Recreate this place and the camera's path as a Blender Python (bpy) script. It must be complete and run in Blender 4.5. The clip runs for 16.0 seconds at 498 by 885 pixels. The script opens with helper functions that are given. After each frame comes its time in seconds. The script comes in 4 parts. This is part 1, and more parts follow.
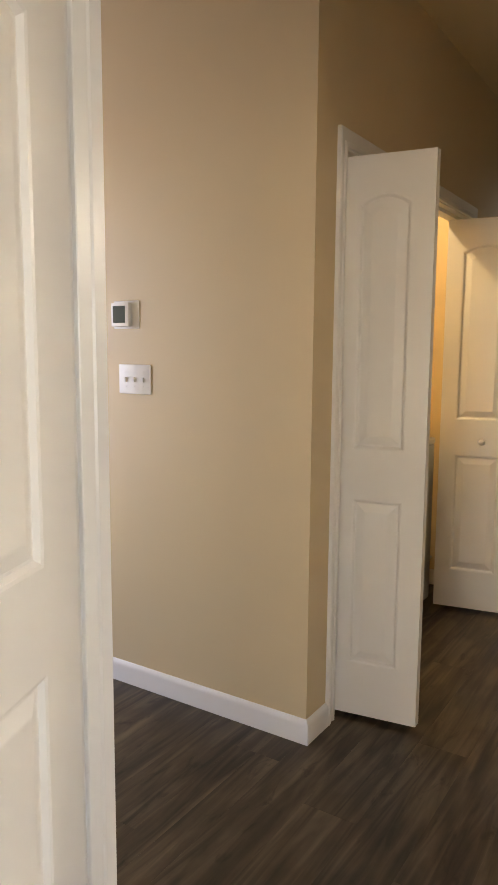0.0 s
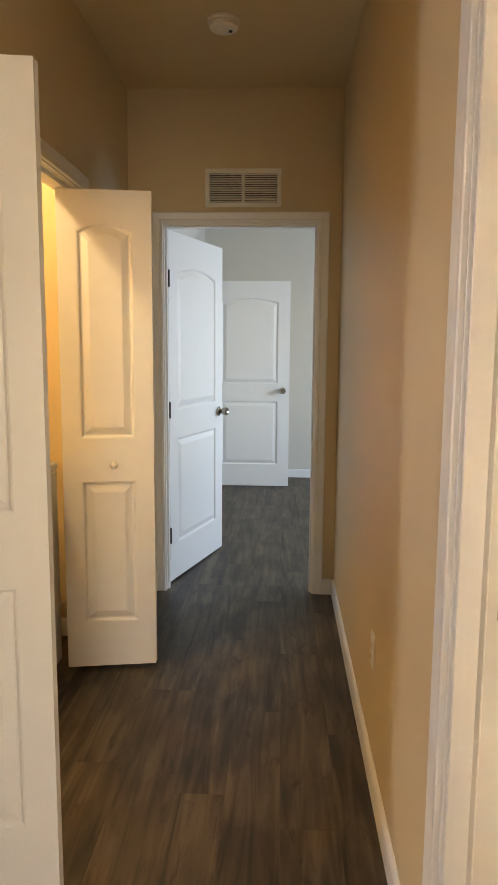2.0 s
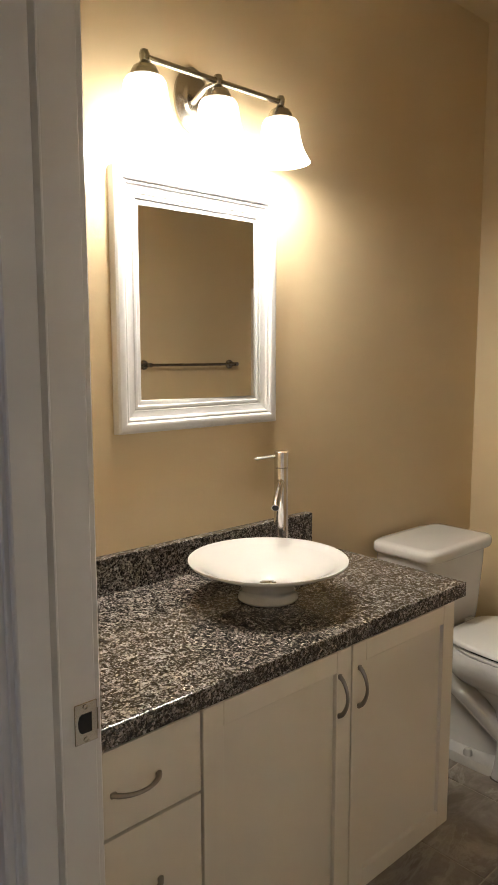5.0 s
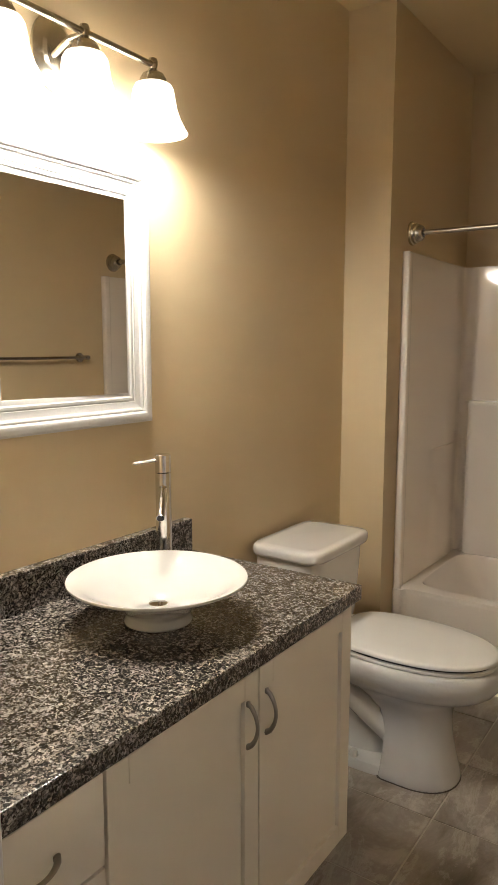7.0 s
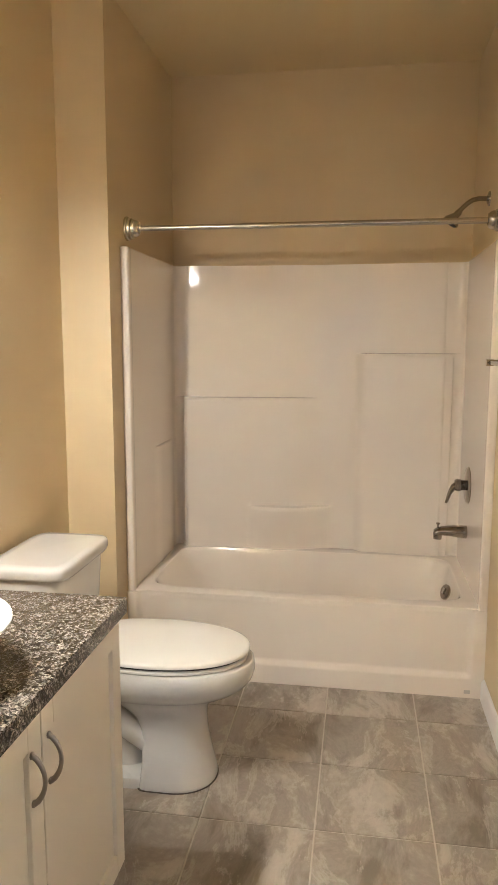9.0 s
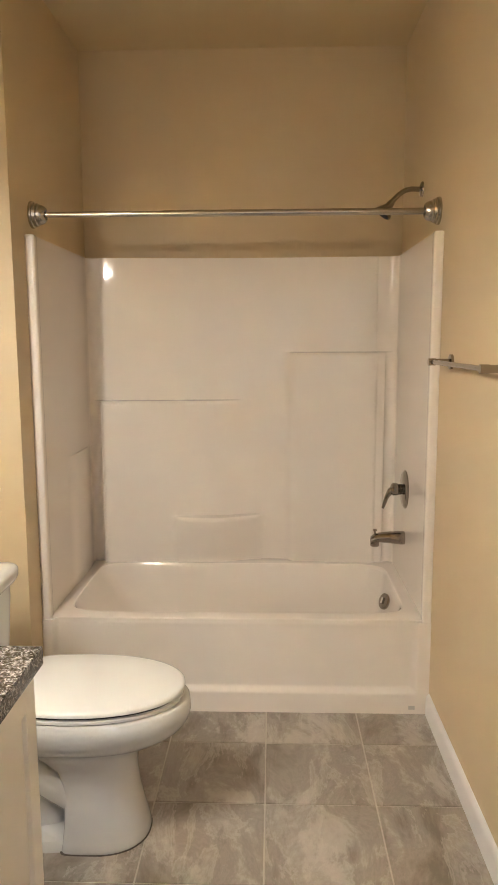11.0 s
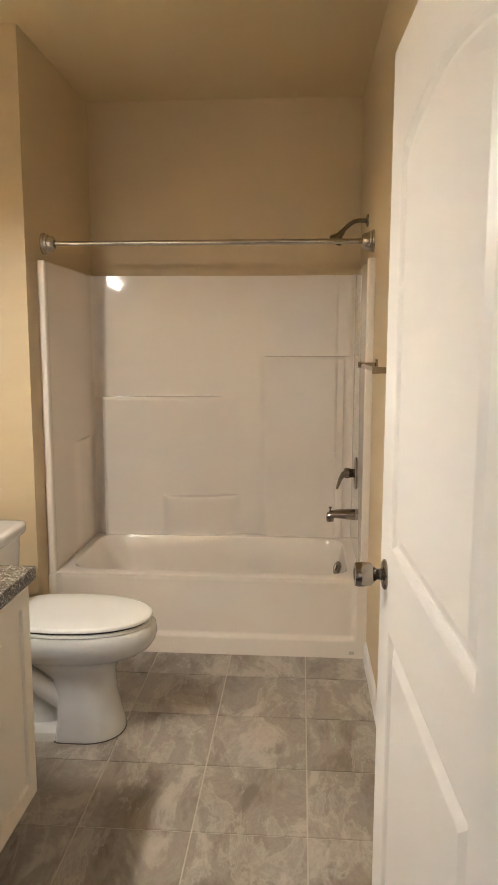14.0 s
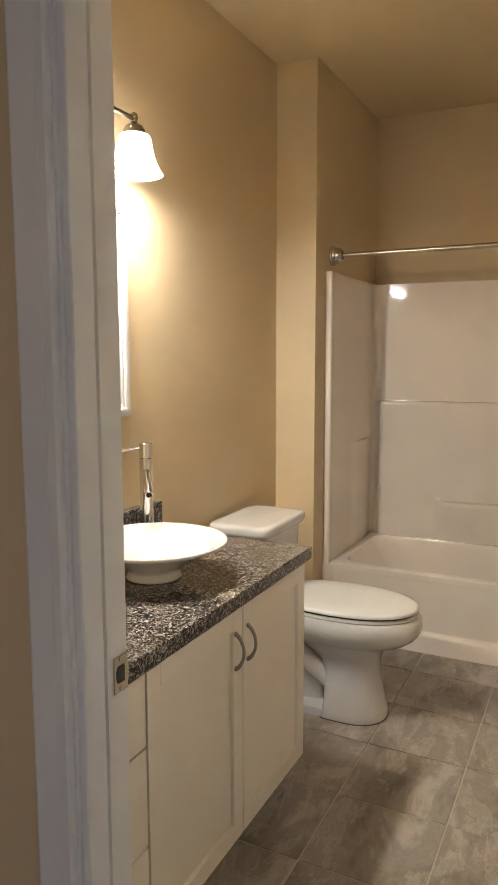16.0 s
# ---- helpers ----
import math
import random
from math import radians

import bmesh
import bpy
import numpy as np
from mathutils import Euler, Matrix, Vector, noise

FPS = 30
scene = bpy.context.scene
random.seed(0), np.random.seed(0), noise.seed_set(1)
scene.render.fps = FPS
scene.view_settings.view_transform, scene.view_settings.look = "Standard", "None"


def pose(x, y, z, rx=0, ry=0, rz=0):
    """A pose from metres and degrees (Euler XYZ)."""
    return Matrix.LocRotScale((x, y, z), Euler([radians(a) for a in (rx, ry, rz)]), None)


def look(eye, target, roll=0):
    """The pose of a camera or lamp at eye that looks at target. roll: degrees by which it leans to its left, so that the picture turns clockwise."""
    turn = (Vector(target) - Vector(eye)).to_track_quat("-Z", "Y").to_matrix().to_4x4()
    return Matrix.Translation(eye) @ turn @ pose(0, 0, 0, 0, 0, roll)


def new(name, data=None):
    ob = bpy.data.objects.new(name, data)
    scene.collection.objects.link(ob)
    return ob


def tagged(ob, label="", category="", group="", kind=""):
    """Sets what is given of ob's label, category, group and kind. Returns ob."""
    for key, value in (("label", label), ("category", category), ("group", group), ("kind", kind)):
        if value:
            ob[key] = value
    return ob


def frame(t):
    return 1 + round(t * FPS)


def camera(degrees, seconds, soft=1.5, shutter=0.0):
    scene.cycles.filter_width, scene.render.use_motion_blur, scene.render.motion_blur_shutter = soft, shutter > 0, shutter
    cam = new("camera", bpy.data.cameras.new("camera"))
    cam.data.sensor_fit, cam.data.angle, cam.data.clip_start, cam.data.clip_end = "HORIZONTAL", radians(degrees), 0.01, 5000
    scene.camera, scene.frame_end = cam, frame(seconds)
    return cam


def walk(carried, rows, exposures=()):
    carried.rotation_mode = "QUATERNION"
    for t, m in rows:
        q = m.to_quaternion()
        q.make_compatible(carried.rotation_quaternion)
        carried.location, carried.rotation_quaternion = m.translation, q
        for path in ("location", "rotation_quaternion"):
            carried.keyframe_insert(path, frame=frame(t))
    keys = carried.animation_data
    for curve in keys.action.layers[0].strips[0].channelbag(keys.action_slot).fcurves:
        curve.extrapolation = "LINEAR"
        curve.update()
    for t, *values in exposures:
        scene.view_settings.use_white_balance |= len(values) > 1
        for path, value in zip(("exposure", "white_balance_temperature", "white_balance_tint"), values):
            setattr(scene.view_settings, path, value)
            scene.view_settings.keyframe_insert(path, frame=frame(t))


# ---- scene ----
cam = camera(38.8, 16.0)
PATH = [
    (0, (-0.107, -0.122, 1.392), (-1.188, 1.541, 1.136), 0.4),
    (0.5, (-0.19, 0.085, 1.419), (-1.027, 1.882, 1.149), 0.4),
    (1, (-0.253, 0.272, 1.438), (-0.906, 2.143, 1.165), 0.4),
    (1.5, (-0.338, 0.463, 1.436), (-0.709, 2.41, 1.164), 0.4),
    (2, (-0.368, 0.641, 1.441), (-0.458, 2.62, 1.169), 0.4),
    (2.5, (-0.388, 0.797, 1.468), (-0.184, 2.768, 1.195), 0.3),
    (3, (-0.381, 0.901, 1.473), (0.129, 2.816, 1.207), 0.3),
    (3.5, (-0.374, 0.981, 1.471), (0.444, 2.789, 1.217), 0.4),
    (4, (-0.376, 1.035, 1.464), (0.698, 2.704, 1.219), 0.2),
    (4.5, (-0.384, 1.069, 1.461), (0.852, 2.621, 1.212), 0.2),
    (4.7, (-0.387, 1.082, 1.459), (0.895, 2.597, 1.21), 0.1),
    (6.8, (-0.341, 1.299, 1.457), (1.254, 2.474, 1.189), -0.0),
    (7, (-0.332, 1.325, 1.458), (1.303, 2.445, 1.189), 0.1),
    (7.5, (-0.333, 1.398, 1.466), (1.399, 2.359, 1.192), 0.1),
    (8, (-0.344, 1.46, 1.47), (1.509, 2.163, 1.197), 0.1),
    (8.5, (-0.332, 1.517, 1.469), (1.593, 1.986, 1.195), 0.2),
    (9, (-0.308, 1.537, 1.464), (1.649, 1.843, 1.186), 0.1),
    (9.2, (-0.306, 1.534, 1.473), (1.657, 1.797, 1.194), 0.3),
    (11.3, (-0.058, 1.624, 1.471), (1.92, 1.679, 1.183), -0.1),
    (11.5, (-0.071, 1.617, 1.468), (1.907, 1.668, 1.179), 0.1),
    (12, (-0.18, 1.575, 1.466), (1.799, 1.619, 1.178), 0.1),
    (12.5, (-0.342, 1.534, 1.467), (1.638, 1.571, 1.182), 0.2),
    (13, (-0.456, 1.483, 1.471), (1.524, 1.518, 1.186), 0.2),
    (13.5, (-0.554, 1.403, 1.475), (1.425, 1.444, 1.19), 0.1),
    (14, (-0.647, 1.323, 1.484), (1.329, 1.467, 1.207), 0.1),
    (14.5, (-0.718, 1.283, 1.484), (1.24, 1.604, 1.228), 0.0),
    (15, (-0.759, 1.257, 1.465), (1.162, 1.762, 1.227), -0.0),
    (15.5, (-0.786, 1.242, 1.455), (1.077, 1.93, 1.218), -0.0),
    (16, (-0.7715, 1.281, 1.444), (1.0055, 2.168, 1.202), -0.1),
]

EXPOSURES = [(0.0, 3.0, 7500, 12), (0.5, 3.42, 7700, 13), (1.0, 3.55, 8100, 15), (1.5, 3.65, 8500, 14), (2.0, 3.45, 8400, 13), (2.5, 3.15, 7600, 11), (3.0, 2.45, 7000, 11),
             (3.5, 1.75, 6600, 10), (4.0, 1.55, 6500, 10), (4.5, 1.52, 6500, 10), (7.0, 1.68, 6500, 10), (8.0, 1.95, 6450, 10), (8.5, 2.28, 6350, 10), (9.0, 2.5, 6350, 10),
             (12.5, 2.48, 6450, 10), (13.5, 2.3, 6450, 10), (14.5, 2.22, 6400, 10), (15.5, 2.14, 6400, 10), (16.0, 2.08, 6450, 10)]
walk(cam, [(t, look(eye, target, roll)) for t, eye, target, roll in PATH], EXPOSURES)

# ---------------------------------------------------------------- plan, in metres
CEIL = 2.81
HALL_E, BATH_W = -0.05, 0.068          # faces of the wall between hall and bathroom
BATH_S, BATH_N, BATH_E = 1.0, 2.735, 3.43
CHASE_X, CHASE_Y = 2.445, 2.53         # boxed-out corner beside the tub
BD_S, BD_N, BD_TOP = 1.063, 1.91, 2.085  # bathroom doorway
CL_E, CL_W = -1.225, -2.2              # closet wall's hall face, closet back
CL_S, CL_N, CL_TOP = 2.2, 3.72, 2.085  # closet doorway
TH_Y = 1.985                           # thermostat wall
HN_Y, HN_B = 4.65, 4.765               # wall at the hall's end
HD_W, HD_E, HD_TOP = -1.03, -0.183, 2.10
BR_Y, BR_N = 0.705, 0.82               # bedroom wall
BR_W, BR_E, BR_TOP = -1.03, -0.232, 2.085
FAR_Y, FAR_W, FAR_E = 8.36, -1.2, 2.6

# ---------------------------------------------------------------- world and light
world = bpy.data.worlds.new("sky")
scene.world = world
world.use_nodes = True
wn = world.node_tree
sky = wn.nodes.new("ShaderNodeTexSky")
sky.sky_type, sky.sun_disc = "NISHITA", False
sky.sun_elevation, sky.sun_rotation = radians(40), radians(200)
wn.links.new(sky.outputs[0], wn.nodes["Background"].inputs[0])
wn.nodes["Background"].inputs[1].default_value = 0.12


def lamp(name, kind, m, power, colour, size=0.1, size_y=0.0):
    data = bpy.data.lights.new(name, kind)
    data.energy, data.color = power, colour
    if kind == "AREA":
        data.shape, data.size, data.size_y = "RECTANGLE", size, size_y or size
    else:
        data.shadow_soft_size = size
    ob = new(name, data)
    ob.matrix_world = m
    return ob


WARM = (1.0, 0.945, 0.875)
# four area lamps added at unseen, assumed windows to bring in daylight
lamp("daylight_fill_bedroom", "AREA", look((0.05, -3.42, 1.5), (-0.6, 1, 1.3)), 6.2, (1.0, 0.92, 0.83), 1.2, 1.4)
lamp("daylight_fill_bedroom", "AREA", look((1.12, -1.3, 1.5), (-1, -0.2, 1.3)), 4.0, (0.78, 0.88, 1.0), 1.4, 1.4)
lamp("daylight_fill_living", "AREA", look((-4.1, 0.86, 1.4), (-4.1, 2.0, 1.4)), 11, (0.52, 0.64, 1.0), 1.2, 1.8)
lamp("daylight_fill_far_room", "AREA", look((2.5, 6.4, 1.5), (-1, 6.4, 1.2)), 11, (0.40, 0.62, 1.0), 1.6, 1.4)
for lx in (0.65, 0.883, 1.116):
    lamp("vanity_bulb_light", "POINT", pose(lx + 0.003, 2.62, 2.022), 4.3, WARM, 0.028)
lamp("closet_bulb_light", "POINT", pose(-1.75, 2.9, 2.58), 4.2, (1.0, 0.82, 0.50), 0.05)


# ---------------------------------------------------------------- materials
def material(name, colour, rough=0.5, metal=0.0, var=0.0, scale=20.0, bump=0.0, bump_scale=200.0, coat=0.0, spec=0.5):
    m = bpy.data.materials.new(name)
    m.use_nodes = True
    n, l = m.node_tree.nodes, m.node_tree.links
    b = n["Principled BSDF"]
    b.inputs["Base Color"].default_value = (*colour, 1)
    b.inputs["Roughness"].default_value = rough
    b.inputs["Metallic"].default_value = metal
    b.inputs["Coat Weight"].default_value = coat
    b.inputs["Specular IOR Level"].default_value = spec
    co = n.new("ShaderNodeTexCoord")
    if var:
        a = n.new("ShaderNodeTexNoise")
        a.inputs["Scale"].default_value, a.inputs["Detail"].default_value = scale, 6
        l.new(co.outputs["Object"], a.inputs["Vector"])
        r = n.new("ShaderNodeMix")
        r.data_type = "RGBA"
        r.inputs[6].default_value = (*[c * (1 - var) for c in colour], 1)
        r.inputs[7].default_value = (*[min(1, c * (1 + var)) for c in colour], 1)
        l.new(a.outputs["Fac"], r.inputs[0])
        l.new(r.outputs[2], b.inputs["Base Color"])
        q = n.new("ShaderNodeMapRange")
        q.inputs["To Min"].default_value, q.inputs["To Max"].default_value = rough * 0.85, min(1, rough * 1.15)
        l.new(a.outputs["Fac"], q.inputs["Value"])
        l.new(q.outputs[0], b.inputs["Roughness"])
    if bump:
        c = n.new("ShaderNodeTexNoise")
        c.inputs["Scale"].default_value, c.inputs["Detail"].default_value = bump_scale, 3
        l.new(co.outputs["Object"], c.inputs["Vector"])
        u = n.new("ShaderNodeBump")
        u.inputs["Strength"].default_value, u.inputs["Distance"].default_value = bump, 0.002
        l.new(c.outputs["Fac"], u.inputs["Height"])
        l.new(u.outputs[0], b.inputs["Normal"])
    return m


M_WALL = material("tan_wall_paint", (0.632, 0.504, 0.318), 0.5, var=0.03, scale=3, bump=0.12, bump_scale=160)
M_CEIL = material("tan_ceiling_paint", (0.66, 0.53, 0.315), 0.8, var=0.03, scale=3, bump=0.12, bump_scale=120)
M_TRIM = material("white_trim_paint", (0.77, 0.76, 0.75), 0.32, var=0.02, scale=6)
M_DOOR = material("white_door_paint", (0.77, 0.76, 0.75), 0.36, var=0.02, scale=5, bump=0.05, bump_scale=90)
M_CAB = material("cream_cabinet_laminate", (0.78, 0.725, 0.63), 0.36, var=0.02, scale=5, bump=0.02, bump_scale=80)
M_CERAMIC = material("white_glazed_ceramic", (0.64, 0.635, 0.62), 0.07, coat=0.4)
M_FIBRE = material("white_fibreglass_gelcoat", (0.82, 0.755, 0.68), 0.045, var=0.015, scale=2, coat=0.25, spec=0.5)
M_SEAT = material("white_toilet_seat_plastic", (0.76, 0.755, 0.73), 0.16)
M_NICKEL = material("brushed_nickel", (0.50, 0.47, 0.42), 0.26, metal=1.0)
M_SATIN = material("polished_nickel", (0.33, 0.30, 0.265), 0.14, metal=1.0)
M_CHROME = material("polished_chrome", (0.72, 0.71, 0.70), 0.06, metal=1.0)
# for black parts, and painted in for shade inside holes and gaps
M_BLACK = material("black_and_gap_shade", (0.02, 0.02, 0.02), 0.7)
M_PLASTIC = material("white_plastic", (0.76, 0.74, 0.70), 0.35, bump=0.02, bump_scale=90)
M_PULL = material("dark_brushed_nickel", (0.34, 0.31, 0.27), 0.3, metal=1.0)
M_SCREEN = material("grey_lcd_screen", (0.08, 0.10, 0.09), 0.15)
M_GROUT = material("pale_grout", (0.52, 0.48, 0.42), 0.9, var=0.12, scale=60, bump=0.2)
M_MIRROR = material("mirror_glass", (0.86, 0.87, 0.86), 0.015, metal=1.0)
M_SUB = material("plank_underlay", (0.05, 0.036, 0.026), 0.8)
M_FRAME = material("white_lacquered_frame", (0.60, 0.595, 0.59), 0.35, var=0.02, scale=8)
M_PALE = material("pale_bedroom_wall_paint", (0.62, 0.57, 0.50), 0.5, var=0.03, scale=3, bump=0.12, bump_scale=160)
M_HINGE = material("dark_nickel_hinge", (0.07, 0.062, 0.055), 0.42, metal=1.0)
M_APPL = material("white_appliance_enamel", (0.74, 0.74, 0.72), 0.25)


def emission(name, colour, strength, base=(0.9, 0.9, 0.88)):
    m = bpy.data.materials.new(name)
    m.use_nodes = True
    b = m.node_tree.nodes["Principled BSDF"]
    b.inputs["Base Color"].default_value = (*base, 1)
    b.inputs["Roughness"].default_value = 0.4
    b.inputs["Emission Color"].default_value = (*colour, 1)
    b.inputs["Emission Strength"].default_value = strength
    return m


M_BULB = emission("lit_bulb", (1.0, 0.82, 0.58), 40)


def shade_material():
    """Frosted glass lit from the bulb in its mouth: brighter low down than at the neck."""
    m = emission("frosted_white_shade_glass", (1.0, 0.96, 0.90), 3.0)
    n, l = m.node_tree.nodes, m.node_tree.links
    b = n["Principled BSDF"]
    co, sep = n.new("ShaderNodeTexCoord"), n.new("ShaderNodeSeparateXYZ")
    l.new(co.outputs["Object"], sep.inputs[0])
    r = n.new("ShaderNodeMapRange")
    for key, v in (("From Min", -0.125), ("From Max", -0.03), ("To Min", 1.5), ("To Max", 0.30)):
        r.inputs[key].default_value = v
    l.new(sep.outputs["Z"], r.inputs["Value"])
    l.new(r.outputs[0], b.inputs["Emission Strength"])
    clear, mix = n.new("ShaderNodeBsdfTransparent"), n.new("ShaderNodeMixShader")
    mix.inputs[0].default_value = 0.28
    l.new(b.outputs[0], mix.inputs[1])
    l.new(clear.outputs[0], mix.inputs[2])
    l.new(mix.outputs[0], n["Material Output"].inputs["Surface"])
    return m


M_SHADE = shade_material()


def granite():
    """Interlocked grains of black, brown-grey and pale feldspar at two sizes."""
    m = bpy.data.materials.new("speckled_grey_granite")
    m.use_nodes = True
    n, l = m.node_tree.nodes, m.node_tree.links
    b = n["Principled BSDF"]
    co = n.new("ShaderNodeTexCoord")
    warp = n.new("ShaderNodeTexNoise")
    warp.inputs["Scale"].default_value, warp.inputs["Detail"].default_value = 110, 5
    l.new(co.outputs["Object"], warp.inputs["Vector"])
    add = n.new("ShaderNodeVectorMath")
    add.operation = "MULTIPLY_ADD"
    l.new(warp.outputs["Color"], add.inputs[0])
    add.inputs[1].default_value = (0.012, 0.012, 0.012)
    l.new(co.outputs["Object"], add.inputs[2])
    grey = []
    for scale in (320, 165):
        v = n.new("ShaderNodeTexVoronoi")
        v.inputs["Scale"].default_value = scale
        l.new(add.outputs[0], v.inputs["Vector"])
        sep = n.new("ShaderNodeSeparateColor")
        l.new(v.outputs["Color"], sep.inputs[0])
        grey.append(sep)
    patch = n.new("ShaderNodeTexNoise")
    patch.inputs["Scale"].default_value, patch.inputs["Detail"].default_value = 24, 5
    l.new(co.outputs["Object"], patch.inputs["Vector"])
    one = n.new("ShaderNodeMath")
    one.operation = "MULTIPLY_ADD"
    l.new(grey[0].outputs[0], one.inputs[0])
    one.inputs[1].default_value, one.inputs[2].default_value = 0.55, -0.22
    two = n.new("ShaderNodeMath")
    two.operation = "MULTIPLY_ADD"
    l.new(grey[1].outputs[1], two.inputs[0])
    two.inputs[1].default_value = 0.45
    l.new(one.outputs[0], two.inputs[2])
    three = n.new("ShaderNodeMath")
    three.operation = "MULTIPLY_ADD"
    l.new(patch.outputs["Fac"], three.inputs[0])
    three.inputs[1].default_value = 0.42
    l.new(two.outputs[0], three.inputs[2])
    ramp = n.new("ShaderNodeValToRGB")
    e = ramp.color_ramp.elements
    e[0].position, e[0].color = 0.24, (0.012, 0.0115, 0.011, 1)
    e[1].position, e[1].color = 0.86, (0.40, 0.38, 0.36, 1)
    for p, c in ((0.35, (0.020, 0.0185, 0.0175, 1)), (0.42, (0.050, 0.046, 0.042, 1)), (0.52, (0.105, 0.097, 0.089, 1)), (0.66, (0.20, 0.188, 0.175, 1))):
        e.new(p).color = c
    l.new(three.outputs[0], ramp.inputs[0])
    tint = n.new("ShaderNodeMix")
    tint.data_type, tint.blend_type = "RGBA", "MULTIPLY"
    tint.inputs[7].default_value = (1.0, 0.93, 0.86, 1)
    l.new(grey[1].outputs[2], tint.inputs[0])
    l.new(ramp.outputs[0], tint.inputs[6])
    l.new(tint.outputs[2], b.inputs["Base Color"])
    b.inputs["Roughness"].default_value = 0.15
    return m


M_GRANITE = granite()


def tile_material():
    """Grey-beige porcelain printed like layered slate: cloudy blotches, pale flakes and fine streaks, shifted tile by tile."""
    m = bpy.data.materials.new("grey_stone_look_porcelain")
    m.use_nodes = True
    n, l = m.node_tree.nodes, m.node_tree.links
    b = n["Principled BSDF"]
    co, info = n.new("ShaderNodeTexCoord"), n.new("ShaderNodeObjectInfo")
    shift = n.new("ShaderNodeVectorMath")
    shift.operation = "MULTIPLY_ADD"
    l.new(info.outputs["Random"], shift.inputs[0])
    shift.inputs[1].default_value = (37, 53, 0)
    l.new(co.outputs["Object"], shift.inputs[2])

    def layer(sx, sy, scale, detail, rough, stops, swirl=0.3):
        mp = n.new("ShaderNodeMapping")
        mp.inputs["Scale"].default_value = (sx, sy, 1)
        l.new(shift.outputs[0], mp.inputs["Vector"])
        t = n.new("ShaderNodeTexNoise")
        t.inputs["Scale"].default_value, t.inputs["Detail"].default_value = scale, detail
        t.inputs["Roughness"].default_value, t.inputs["Distortion"].default_value = rough, swirl
        l.new(mp.outputs[0], t.inputs["Vector"])
        r = n.new("ShaderNodeValToRGB")
        e = r.color_ramp.elements
        e[0].position, e[0].color = stops[0][0], (*stops[0][1], 1)
        e[1].position, e[1].color = stops[-1][0], (*stops[-1][1], 1)
        for p, c in stops[1:-1]:
            e.new(p).color = (*c, 1)
        l.new(t.outputs["Fac"], r.inputs[0])
        return t, r
    cloud, base = layer(1.0, 1.7, 2.9, 13, 0.66, [(0.34, (0.18, 0.153, 0.125)), (0.43, (0.265, 0.232, 0.196)), (0.485, (0.325, 0.288, 0.247)), (0.505, (0.285, 0.25, 0.213)), (0.55, (0.335, 0.298, 0.257)), (0.58, (0.41, 0.372, 0.328)), (0.68, (0.49, 0.45, 0.405))], 0.5)
    flake, pale = layer(1.1, 2.4, 2.4, 13, 0.68, [(0.525, (0, 0, 0)), (0.55, (0.45, 0.45, 0.45)), (0.58, (0.12, 0.12, 0.12)), (0.68, (0.6, 0.6, 0.6))], 0.5)
    streak, dark = layer(1.2, 3.4, 2.4, 13, 0.68, [(0.34, (0.75, 0.75, 0.75)), (0.41, (0.28, 0.28, 0.28)), (0.455, (0, 0, 0))])
    one = n.new("ShaderNodeMix")
    one.data_type = "RGBA"
    l.new(pale.outputs[0], one.inputs[0])
    l.new(base.outputs[0], one.inputs[6])
    one.inputs[7].default_value = (0.54, 0.50, 0.45, 1)
    two = n.new("ShaderNodeMix")
    two.data_type = "RGBA"
    l.new(dark.outputs[0], two.inputs[0])
    l.new(one.outputs[2], two.inputs[6])
    two.inputs[7].default_value = (0.17, 0.142, 0.115, 1)
    l.new(two.outputs[2], b.inputs["Base Color"])
    b.inputs["Roughness"].default_value = 0.3
    u = n.new("ShaderNodeBump")
    u.inputs["Strength"].default_value, u.inputs["Distance"].default_value = 0.2, 0.0015
    l.new(flake.outputs["Fac"], u.inputs["Height"])
    l.new(u.outputs[0], b.inputs["Normal"])
    return m


M_TILE = tile_material()


